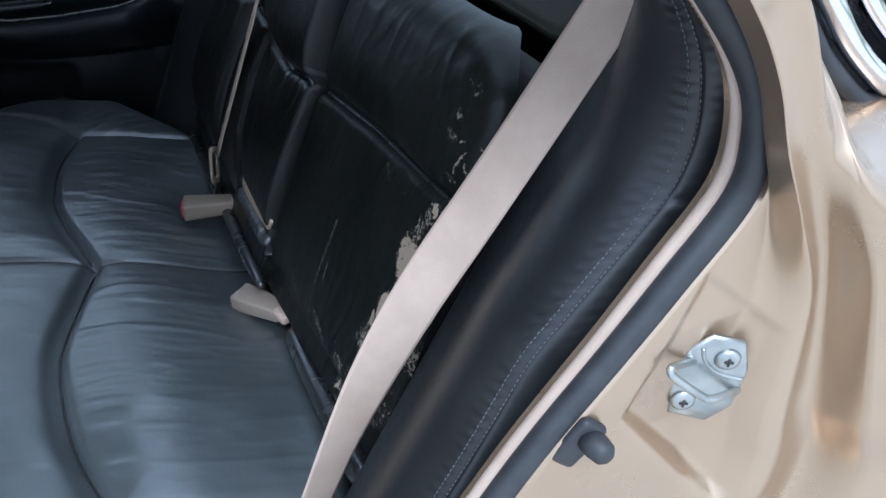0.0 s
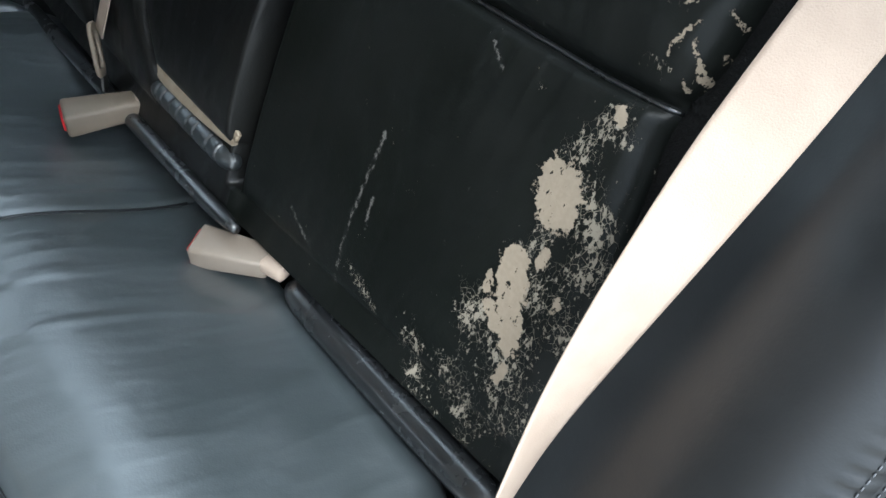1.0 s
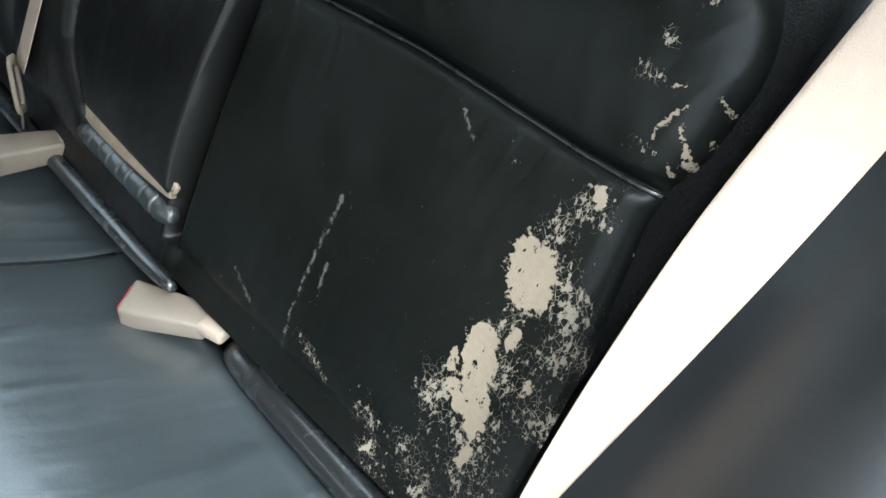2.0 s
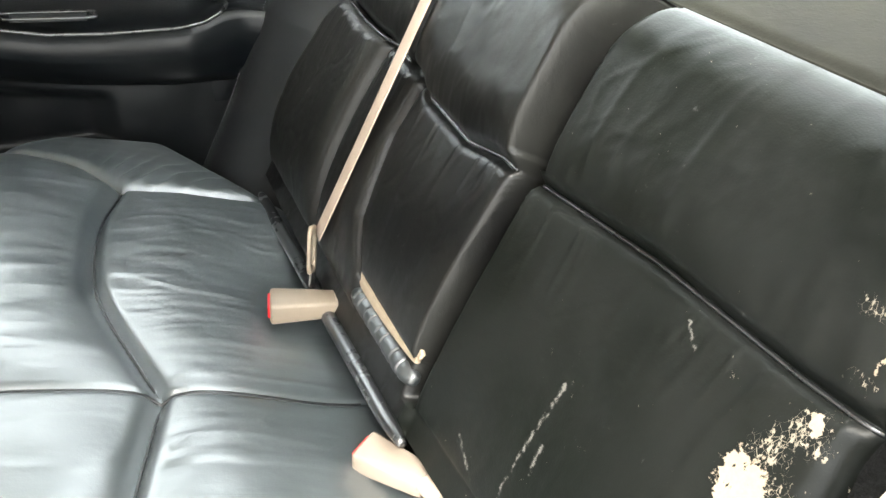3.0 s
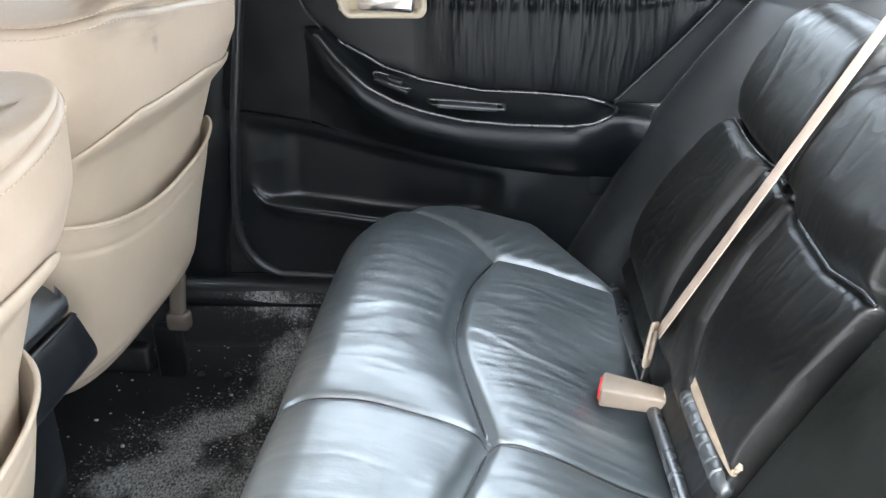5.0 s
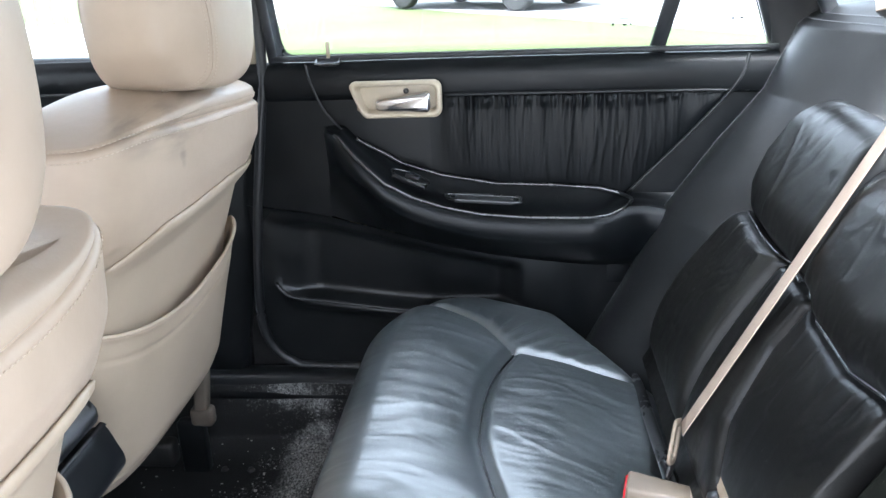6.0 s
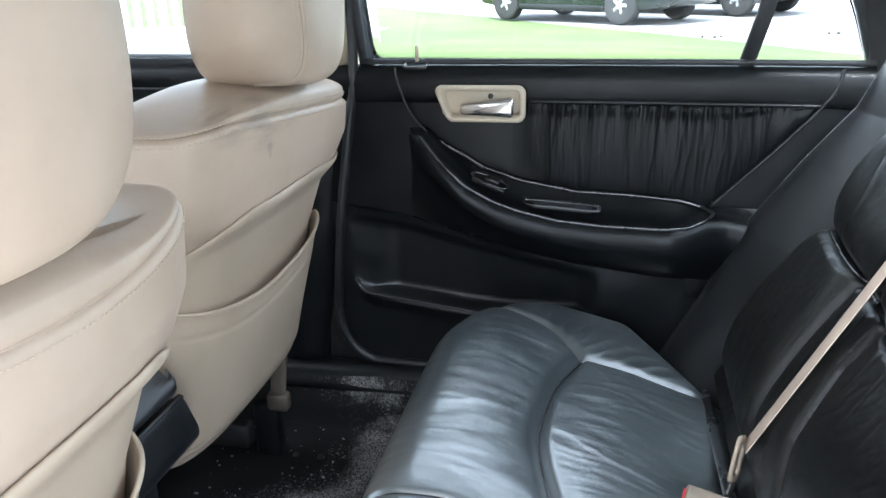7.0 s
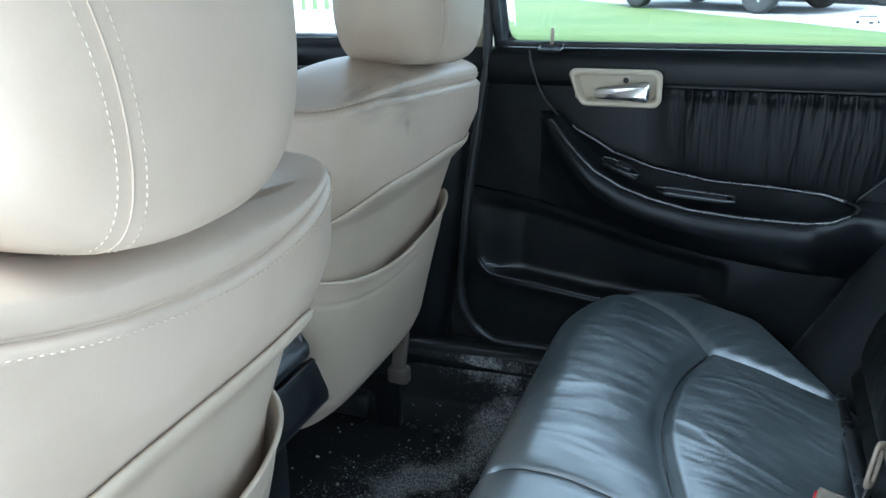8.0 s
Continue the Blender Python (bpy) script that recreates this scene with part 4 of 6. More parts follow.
    part("top", grid(cap), M_SIDE, ob)
    part("back_board", block(0.08, 0.20, 0.58, 0.02, pose(0.79, 0.525 * side, 0.73, 0, 26, 0)), M_CARPET, ob)
    if side > 0:
        for up in (1.040, 1.049):
            k = int(np.argmin(np.abs(zz - up)))
            part("stitching", dashes(P[k, 8:50] + np.array((-0.0012, 0, 0.0006)), 0.0052, 0.0034, 0.0006), M_THREAD, ob, "grey stitching")
    for off in (fold - 0.0050, fold + (0.0014 if side < 0 else 0.005)):
        k = np.interp(off, sect[:, 0], np.arange(60))
        i = int(k)
        path = P[18:, i] * (1 - (k - i)) + P[18:, i + 1] * (k - i) + np.array((-0.0012, -0.0006 * side, 0.0004))
        part("stitching", dashes(path, 0.0044, 0.0029, 0.0005), M_THREAD, ob, "grey stitching")


# ---- belts ----
def build_near_belt():
    belt = thing("seat_belt", "beige seat belt webbing hanging along the bolster", "seat belt", "rear seat belts")
    inner = spline([(0.435, -0.497, 0.555), (0.460, -0.494, 0.605), (0.482, -0.488, 0.643), (0.503, -0.483, 0.678), (0.524, -0.480, 0.710), (0.545, -0.478, 0.740), (0.568, -0.475, 0.767), (0.590, -0.473, 0.791), (0.612, -0.471, 0.814), (0.632, -0.471, 0.836), (0.667, -0.474, 0.882), (0.728, -0.480, 0.962), (0.80, -0.487, 1.055), (0.838, -0.490, 1.105)], 110)
    outer = spline([(0.448, -0.486, 0.515), (0.475, -0.482, 0.560), (0.502, -0.480, 0.602), (0.526, -0.484, 0.638), (0.546, -0.489, 0.673), (0.566, -0.494, 0.705), (0.585, -0.499, 0.734), (0.604, -0.503, 0.761), (0.622, -0.506, 0.785), (0.639, -0.509, 0.808), (0.676, -0.516, 0.858), (0.738, -0.523, 0.942), (0.810, -0.530, 1.040), (0.848, -0.533, 1.092)], 110)
    keep = np.ones(25) / 25
    inner, outer = [np.stack([np.convolve(np.pad(e[:, k], 12, "reflect", reflect_type="odd"), keep, "valid") for k in range(3)], 1) for e in (inner, outer)]
    across = outer - inner
    part("webbing", ribbon((inner + outer) / 2, across, np.convolve(np.pad(np.minimum(np.linalg.norm(across, axis=1), 0.047), 12, "edge"), np.ones(25) / 25, "valid"), 0.0016), M_WEB, belt)
    part("guide", block(0.03, 0.09, 0.03, 0.01, pose(0.835, -0.502, 1.115, 0, 30, 0)), M_HARD, belt)


def build_centre_belt():
    belt = thing("seat_belt", "narrow beige centre seat belt over the backrest", "seat belt", "rear seat belts")
    # taut from the kink over its tongue to above the backrest, then across to its outlet in the roof pillar
    foot, way = np.array((0.4690, 0.1843, 0.5785)), np.array((0.412, -0.1125, 0.904))
    ctr = np.concatenate([spline([(0.79, 0.63, 1.05), (0.775, 0.42, 1.085), (0.74, 0.20, 1.10), tuple(foot + way * 0.56)], 20)[:-1], [foot + way * q for q in np.linspace(0.56, 0.025, 40)]])
    part("webbing", ribbon(ctr, [(0.25, 1, 0.3)] * len(ctr), 0.028, 0.0016), M_WEB, belt)
    # slotted tongue hanging in the fold of the webbing, its blade in the buckle
    m = Matrix.Translation(foot + way * 0.012 + np.array((-0.003, -0.002, -0.006))) @ pose(0, 0, 0, 0, 24, 62)
    rows = []
    for w, h, y in ((0.030, 0.056, 0.0022), (0.033, 0.059, 0.0), (0.030, 0.056, -0.0022), (0.019, 0.040, -0.0022), (0.017, 0.038, 0.0), (0.019, 0.040, 0.0022), (0.030, 0.056, 0.0022)):
        rows.append([(w / 2 * max(-1, min(1, 1.3 * math.cos(a))), y, h / 2 * max(-1, min(1, 1.15 * math.sin(a)))) for a in np.linspace(0, 2 * math.pi, 32, endpoint=False)])
    V, F = grid(rows, wrap=True)
    part("tongue", ([tuple(m @ Vector(p)) for p in V], F), M_CASE, belt, "beige plastic slotted belt tongue")
    part("blade", block(0.020, 0.003, 0.022, 0.001, m @ pose(0.004, 0, -0.036, 0, 20, 0)), M_STEEL, belt, "dark metal tongue blade")


def build_buckle(m, red, label):
    b = thing("belt_buckle", label, "buckle", "rear belt buckles")
    body = block(0.078, 0.038, 0.026, 0.0045)
    for v in body.verts:
        k = (v.co.x + 0.039) / 0.078
        v.co.y *= 1.06 - 0.30 * k
        v.co.z *= 1.05 - 0.25 * k
    part("case", body, M_CASE if red else M_GREY, b)
    part("button", block(0.006, 0.030, 0.016, 0.002, pose(-0.0385, 0, 0.001)), M_RED, b, "red release button")
    part("stalk", block(0.040 if red else 0.030, 0.024, 0.015, 0.005, pose(0.050, 0, 0.0, 0, 14, 0) if red else pose(0.048, -0.007, 0.005, 0, -4, -20)), M_WEB, b, "beige folded webbing stalk")
    b.matrix_world = m


# ---- far rear door ----


def door_lip(x):
    return np.interp(x, [-0.02, 0.015, 0.06, 0.106, 0.153, 0.218, 0.294, 0.386, 0.432, 0.46], [0.873, 0.837, 0.797, 0.772, 0.756, 0.742, 0.736, 0.735, 0.738, 0.747])


def door_in(x):
    return np.interp(x, [-0.037, 0.0, 0.049, 0.078, 0.147, 0.245, 0.343, 0.42, 0.455, 0.47], [0.870, 0.850, 0.824, 0.806, 0.783, 0.766, 0.763, 0.757, 0.748, 0.745])


def door_y(x):
    """The door's inner face in plan."""
    return 0.705 - 0.03 * np.clip((x - 0.1) / 0.6, 0, 1) ** 2


def build_door():
    door = thing("rear_door", "black rear car door with gathered leather and curved armrest", "car door")
    # ---- upper trim, from the cross seam to the glass
    x = np.linspace(-0.205, 0.70, 120)
    prof = [(0.0, 0.922), (-0.004, 0.926), (-0.006, 0.934), (-0.008, 0.955), (-0.006, 0.972), (0.000, 0.982), (0.008, 0.986), (0.02, 0.987)]
    P = np.array([[(a, door_y(a) + dy, z) for dy, z in prof] for a in x])
    part("upper_trim", grid(P), M_TRIM, door)
    # ---- gathered insert and plain field round the handle
    x = np.linspace(-0.19, 0.68, 520)
    v = np.linspace(0, 1, 80)
    X = np.repeat(x[:, None], 80, 1)
    low = np.where(x < -0.03, np.interp(x, [-0.19, -0.03], [0.70, 0.868]), np.where(x < 0.465, door_in(np.clip(x, -0.03, 0.465)), np.interp(x, [0.465, 0.515, 0.56, 0.625, 0.68], [0.746, 0.800, 0.848, 0.922, 0.924])))
    Z = low[:, None] + (0.926 - low[:, None]) * v[None]
    soft = sstep(0.13, 0.22, X)
    span = np.clip((0.926 - low)[:, None], 0.02, 1)
    dome = np.sin(np.clip((Z - low[:, None]) / span, 0, 1) * math.pi) ** 0.6
    pleat = ridge(X * 46 + 0.6 * vnoise(X * 8, Z * 14), Z * 3, 4) + 0.6 * ridge(X * 80, Z * 5, 5) + 0.5 * ridge(X * 130 + vnoise(X * 20, Z * 9, 8), Z * 7, 9) * v[None] ** 3
    Yd = door_y(X) - soft * (0.006 * dome + 0.0055 * pleat * (0.12 + 0.45 * v[None] ** 4 + 0.70 * np.exp(-((v[None] - 0.925) / 0.055) ** 2)) * sstep(1.0, 0.97, v[None]) + 0.003 * (vnoise(X * 40, Z * 4, 2) - 0.5) * dome)
    G = np.stack([X, Yd, Z], -1)
    cut = (X[:-1, :-1] > 0.13)
    part("gathered_insert", grid(G, mask=cut), M_GATHER, door, "gathered black leather insert")
    part("handle_field", grid(G, mask=~cut), M_TRIM, door)
    part("insert_piping", tube([(a, float(door_y(a)) - 0.006, 0.927) for a in np.linspace(0.157, 0.63, 40)], 0.0022, 6), M_SIDE, door)
    part("stitching", dashes([(a, float(door_y(a)) - 0.0075, 0.9305) for a in np.linspace(0.157, 0.62, 90)], 0.0050, 0.0033, 0.0006), M_HARD, door)
    curve = spline([(-0.078, 0.699, 0.985), (-0.072, 0.697, 0.955), (-0.052, 0.694, 0.908), (-0.020, 0.690, 0.870)], 24)
    part("panel_seam", tube(curve, 0.0018, 6), M_SIDE, door)
    # ---- armrest: bulge below, bright lip, hollow tray above
    x = np.linspace(-0.06, 0.62, 200)
    rows = []
    for a in x:
        out = 0.098 * float(rounded(np.array(a + 0.055), 0.12) * (1 - 0.35 * sstep(0.40, 0.50, np.array(a)))) - 0.006 * float(sstep(-0.02, -0.06, np.array(a)))
        soft = 0.098 * float(sstep(-0.05, 0.13, np.array(a)) * (1 - 0.35 * sstep(0.40, 0.50, np.array(a)))) - 0.002
        zl, zi, yd = float(door_lip(a)), float(door_in(a)), float(door_y(a))
        zi = max(zi, zl + 0.002)
        zl -= 0.02 * float(sstep(0.47, 0.60, np.array(a)))
        zc = float(np.interp(a, [-0.17, -0.064, 0.038, 0.141, 0.243, 0.375, 0.5], [0.728, 0.712, 0.684, 0.658, 0.637, 0.621, 0.615]))
        tray = 0.012 * sstep(0.05, 0.12, np.array(a)) * sstep(0.46, 0.40, np.array(a))
        yl = yd - out
        h = zl - zc
        f = float(sstep(-0.06, -0.02, np.array(a)))
        rows.append([(a, yd + 0.002 - 0.004 * f, zc), (a, yd - soft * 0.42, zc + h * 0.10), (a, yd - soft * 0.82, zc + h * 0.32), (a, yd - soft * 0.60 - out * 0.44, zc + h * 0.60), (a, yl - 0.010 * f, zl - 0.034), (a, yl - 0.007, zl - 0.012),
                     (a, yl, zl), (a, yl + 0.006, zl + 0.001), (a, yl + 0.011, zl - 0.003), (a, yl + out * 0.3, zl - tray * 0.7), (a, yl + out * 0.6, zl - tray + (zi - zl) * 0.25), (a, yd - out * 0.10 - 0.004, zl - tray * 0.4 + (zi - zl) * 0.6), (a, yd + 0.002 - 0.006 * f, zi + 0.003)])
    R = np.array(rows)
    part("armrest", grid(R), M_TRIM, door, "glossy curved black armrest")
    part("tray_edge", tube(R[18:152, 12] + np.array((0, -0.004, 0.001)), 0.003, 8), M_GLOSS, door)
    part("armrest_lip", tube(R[10:152, 6] + np.array((0, 0.001, 0.0005)), 0.0028, 8), M_GLOSS, door)
    tip = spline([tuple(R[151, 12] + np.array((0, -0.004, 0.001))), tuple((R[151, 12] + R[151, 6]) / 2 + np.array((0.016, -0.003, 0.003))), tuple(R[151, 6] + np.array((0, 0.001, 0.0005)))], 16)
    part("armrest_tip", tube(tip, 0.0030, 8), M_GLOSS, door)
    oval = [tuple(pose(0.098, 0.650, 0.7975, 14, 20, -6) @ Vector((0.034 * math.cos(a), 0.0125 * math.sin(a), 0))) for a in np.linspace(0, 2 * math.pi, 33)]
    part("switch_rim", tube(oval, 0.0016, 6), M_GLOSS, door, "glossy oval rim round the window switch")
    sw = thing_sub("window_switch", block(0.062, 0.026, 0.008, 0.003, pose(0.098, 0.650, 0.793, 14, 20, -6)), M_HARD, door)
    part("rocker", block(0.026, 0.014, 0.008, 0.003, pose(0.103, 0.650, 0.798, 14, 20, -6)), M_SIDE, sw)
    loop = [(0.225 + sx * 0.056 - (0.006 if k in (1, 2) else 0), 0.640 + sy * 0.016, 0.760 - 0.07 * sx * 0.056) for k, (sx, sy) in enumerate(((-1, -1), (-1.06, 0), (-1, 1), (0, 1.05), (1, 1), (1.06, 0), (1, -1), (0, -1.05), (-1, -1)))]
    pull = thing_sub("pull_cup", tube(loop, 0.0022, 6, n=60), M_GLOSS, door, "raised rim of the pull cup")
    part("cup_hollow", block(0.100, 0.024, 0.004, 0.0015, pose(0.224, 0.640, 0.757, 8, 4, 0)), M_RUBBER, pull)
    # ---- lower panel with the map pocket
    x = np.linspace(-0.212, 0.66, 150)
    X, V = np.meshgrid(x, np.linspace(0, 1, 60), indexing="ij")
    zc = np.interp(X, [-0.212, -0.064, 0.038, 0.141, 0.243, 0.375, 0.66], [0.735, 0.712, 0.684, 0.658, 0.637, 0.621, 0.60])
    bot = 0.405 + 0.10 * np.clip((-0.150 - X) / 0.062, 0, 1) ** 2
    Z = bot + (zc - bot) * V
    pz = np.interp(X, [-0.173, -0.164, -0.140, -0.037, 0.049, 0.13, 0.30], [0.579, 0.565, 0.552, 0.540, 0.529, 0.525, 0.53])
    inx = sstep(-0.19, -0.09, X) * sstep(0.29, 0.24, X)
    rec = inx * sstep(-0.003, 0.004, Z - pz) * sstep(0.0, 0.03, zc - 0.012 - Z)
    Yl = 0.705 + 0.012 * (1 - V) + 0.030 * rec - 0.014 * inx * np.exp(-((Z - pz + 0.010) / 0.014) ** 2) - 0.004 * sstep(0.985, 1.0, V)
    part("lower_panel", grid(np.stack([X, Yl, Z], -1)), M_HARD, door)
    part("pocket_lip", tube([(a, 0.696, b) for a, b in spline([(-0.174, 0.582), (-0.162, 0.564), (-0.138, 0.552), (-0.037, 0.540), (0.049, 0.529), (0.10, 0.526)], 40)], 0.0035, 8), M_SIDE, door)
    # upper field above the crease, ahead of the armrest
    x = np.linspace(-0.212, 0.01, 40)
    P = [[(a, 0.7068, float(np.interp(a, [-0.212, -0.064, 0.038], [0.735, 0.712, 0.684])) * (1 - w) + (0.93 if a < -0.19 else float(np.interp(a, [-0.19, -0.03, 0.01], [0.75, 0.873, 0.85]))) * w) for w in np.linspace(0, 1, 20)] for a in x]
    part("front_field", grid(P), M_TRIM, door)
    # rear field behind the gathered insert down to the bolster
    x = np.linspace(0.44, 0.70, 40)
    P = [[(a, float(door_y(a)) + 0.003, 0.58 + (0.95 - 0.58) * w) for w in np.linspace(0, 1, 16)] for a in x]
    part("rear_field", grid(P), M_TRIM, door)
    part("edge_seam", tube(spline([(0.47, 0.687, 0.752), (0.515, 0.684, 0.800), (0.56, 0.680, 0.848), (0.623, 0.676, 0.920), (0.645, 0.674, 0.955), (0.652, 0.674, 0.985)], 30), 0.003, 6), M_SIDE, door)
    # ---- handle
    bez = thing_sub("handle_bezel", frame_plate(0.160, 0.062, 0.018, 0.014), M_BEIGE, door, "beige plastic handle bezel")
    for vv in bez.data.vertices:
        if vv.co.x < 0:
            vv.co.x += 0.024 * (-vv.co.x / 0.080) * (0.031 - vv.co.z) / 0.062
    bez.matrix_world = pose(0.075, 0.684, 0.925)
    cupd = part("handle_cup", block(0.138, 0.006, 0.044, 0.0025), M_BEIGE, bez)
    cupd.location = (0, 0.015, 0)
    lev = part("handle", block(0.096, 0.016, 0.028, 0.0075), M_CHROME, bez, "chrome door handle")
    for vv in lev.data.vertices:
        k = (vv.co.x + 0.049) / 0.098
        vv.co.z = vv.co.z * (0.70 + 0.65 * k) + 0.010 * k ** 3 - 0.003 * k
        vv.co.y -= 0.010 * k * k
    lev.location = (0.014, -0.002, -0.010)
    scr = part("screw", lathe([(0.001, 0.003), (0.004, 0.003), (0.005, 0.0)], 14, pose(0, 0, 0, 90, 0, 0)), M_STEEL, bez)
    scr.location = (0.018, 0.012, 0.011)
    # ---- lock knob
    seat = part("lock_seat", block(0.034, 0.016, 0.006, 0.0025, pose(-0.040, 0.706, 0.985, 22, 0, 0)), M_RUBBER, door)
    ring = [tuple(pose(-0.040, 0.705, 0.988, 22, 0, 0) @ Vector((0.020 * max(-1, min(1, 1.25 * math.cos(a))), 0.0105 * max(-1, min(1, 1.25 * math.sin(a))), 0))) for a in np.linspace(0, 2 * math.pi, 33)]
    part("lock_bezel", tube(ring, 0.0026, 8), M_GLOSS, door, "black oval bezel round the lock knob")
    part("lock_knob", lathe([(0.0035, 0.0), (0.0035, 0.024), (0.0028, 0.027), (0.001, 0.028)], 12, pose(-0.040, 0.712, 0.993)), M_BEIGE, seat, "beige lock knob")
    # ---- glass, frame and divider
    def edge_y(z):
        return 0.724 - 0.34 * (z - 0.99)
    top_pts = spline([(-0.135, 0, 1.33), (0.10, 0, 1.345), (0.40, 0, 1.31), (0.55, 0, 1.22), (0.64, 0, 1.11), (0.694, 0, 0.99)], 40)
    P = [[(a, edge_y(0.97 + (t - 0.97) * w), 0.97 + (t - 0.97) * w) for w in np.linspace(0, 1, 8)] for a, _, t in top_pts]
    pane = part("window_pane", thick_sheet(P, (0, 0.004, 0)), M_GLASS, door, "clear door glass")
    pane.visible_shadow = False
    part("divider_bar", ribbon([(0.512, edge_y(0.985) - 0.004, 0.985), (0.530, edge_y(1.07) - 0.004, 1.07), (0.552, edge_y(1.24) - 0.004, 1.24)], [(1, 0, 0)] * 3, 0.024, 0.014), M_RUBBER, door)
    part("glass_seal", tube([(a, float(door_y(a)) + 0.010, 0.9925) for a in np.linspace(-0.14, 0.70, 20)], 0.0055, 6), M_RUBBER, door)
    fr = [(a + (0.012 if i > 10 else 0), edge_y(t) - 0.004, t + 0.008) for i, (a, _, t) in enumerate(top_pts)]
    part("window_frame", tube(fr, 0.014, 8), M_RUBBER, door)
    part("window_frame", tube([(-0.140, edge_y(z) - 0.002, z) for z in np.linspace(0.985, 1.33, 8)], 0.009, 8), M_RUBBER, door)
    marks = []
    for i, (dx, dz, w, h) in enumerate(((0, 0.012, 0.026, 0.0014), (-0.013, 0.003, 0.004, 0.004), (0.006, 0.002, 0.006, 0.003), (0.016, 0.003, 0.003, 0.003))):
        marks.append(block_data(w, 0.0006, h, (0.452 + dx, edge_y(1.03 + dz) - 0.0008, 1.03 + dz)))
    for dx, dz, w, h in ((0, 0.010, 0.014, 0.0012), (0.004, 0.002, 0.006, 0.003), (-0.010, 0.002, 0.003, 0.004)):
        marks.append(block_data(w, 0.0006, h, (0.640 + dx, edge_y(1.035 + dz) - 0.0008, 1.035 + dz)))
    part("glass_marks", joined(*marks), M_STEEL, door, "etched maker marks as plain bars")
    # outer skin
    P = [[(a, 0.735 + 0.10 * math.sin(math.pi * min(w * 0.8 + 0.15, 1)), 0.30 + 0.64 * w) for w in np.linspace(0, 1, 14)] for a in np.linspace(-0.22, 0.75, 12)]
    part("outer_skin", thick_sheet(P, (0, 0.003, 0)), M_PAINT, door)


def block_data(sx, sy, sz, at):
    x, y, z = at
    V = [(x + sx * a, y + sy * b, z + sz * c) for a in (-0.5, 0.5) for b in (-0.5, 0.5) for c in (-0.5, 0.5)]
    return V, [(0, 1, 3, 2), (4, 6, 7, 5), (0, 4, 5, 1), (2, 3, 7, 6), (0, 2, 6, 4), (1, 5, 7, 3)]


def thing_sub(name, data, mat, parent, label=""):
    return part(name, data, mat, parent, label)


def frame_plate(w, h, d, r):
    """A rounded frame in the xz plane with an open middle, slanting inwards."""
    def ring(w, h, r, y):
        pts = []
        for cx, cz, a0 in ((w / 2 - r, h / 2 - r, 0), (-w / 2 + r, h / 2 - r, 90), (-w / 2 + r, -h / 2 + r, 180), (w / 2 - r, -h / 2 + r, 270)):
            for k in range(7):
                a = radians(a0 + 15 * k)
                pts.append((cx + r * math.cos(a), y, cz + r * math.sin(a)))
        return pts
    return grid([ring(w, h, r, 0.004), ring(w, h, r, -d * 0.5), ring(w - 0.006, h - 0.006, r, -d * 0.66), ring(w - 0.014, h - 0.013, r * 0.85, -d * 0.62), ring(w - 0.018, h - 0.017, r * 0.8, -d * 0.45), ring(w - 0.026, h - 0.024, r * 0.6, 0.016)], wrap=True)


def build_front_door():
    door = thing("front_door", "black front car door trim with gathered leather", "car door")
    x = np.linspace(-1.35, -0.30, 160)
    P = []
    for a in x:
        row = [(a, 0.725, 0.40), (a, 0.722, 0.60), (a, 0.70, 0.72), (a, 0.722, 0.76)]
        for z in np.linspace(0.79, 0.935, 8):
            row.append((a, 0.722 - 0.006 * float(ridge(np.array(a * 46), np.array(z * 4), 3)) * (z - 0.74) / 0.2, z))
        row += [(a, 0.716, 0.95), (a, 0.714, 0.975), (a, 0.722, 0.996), (a, 0.74, 1.0)]
        P.append(row)
    part("trim_panel", thick_sheet(P, (0, 0.02, 0)), M_TRIM, door)
    part("trim_piping", tube([(a, 0.716, 0.942) for a in np.linspace(-1.3, -0.31, 20)], 0.0025, 6), M_SIDE, door)
    pane = part("window_pane", thick_sheet([[(a, 0.735 - 0.34 * (z - 0.99), z) for z in np.linspace(0.98, 1.32, 14)] for a in np.linspace(-1.2, -0.28, 34)], (0, 0.004, 0)), M_GLASS, door, "clear door glass")
    pane.visible_shadow = False
    P = [[(a, 0.76 + 0.08 * math.sin(math.pi * min(w * 0.8 + 0.15, 1)), 0.30 + 0.64 * w) for w in np.linspace(0, 1, 14)] for a in np.linspace(-1.4, -0.24, 12)]
    part("outer_skin", thick_sheet(P, (0, 0.003, 0)), M_PAINT, door)


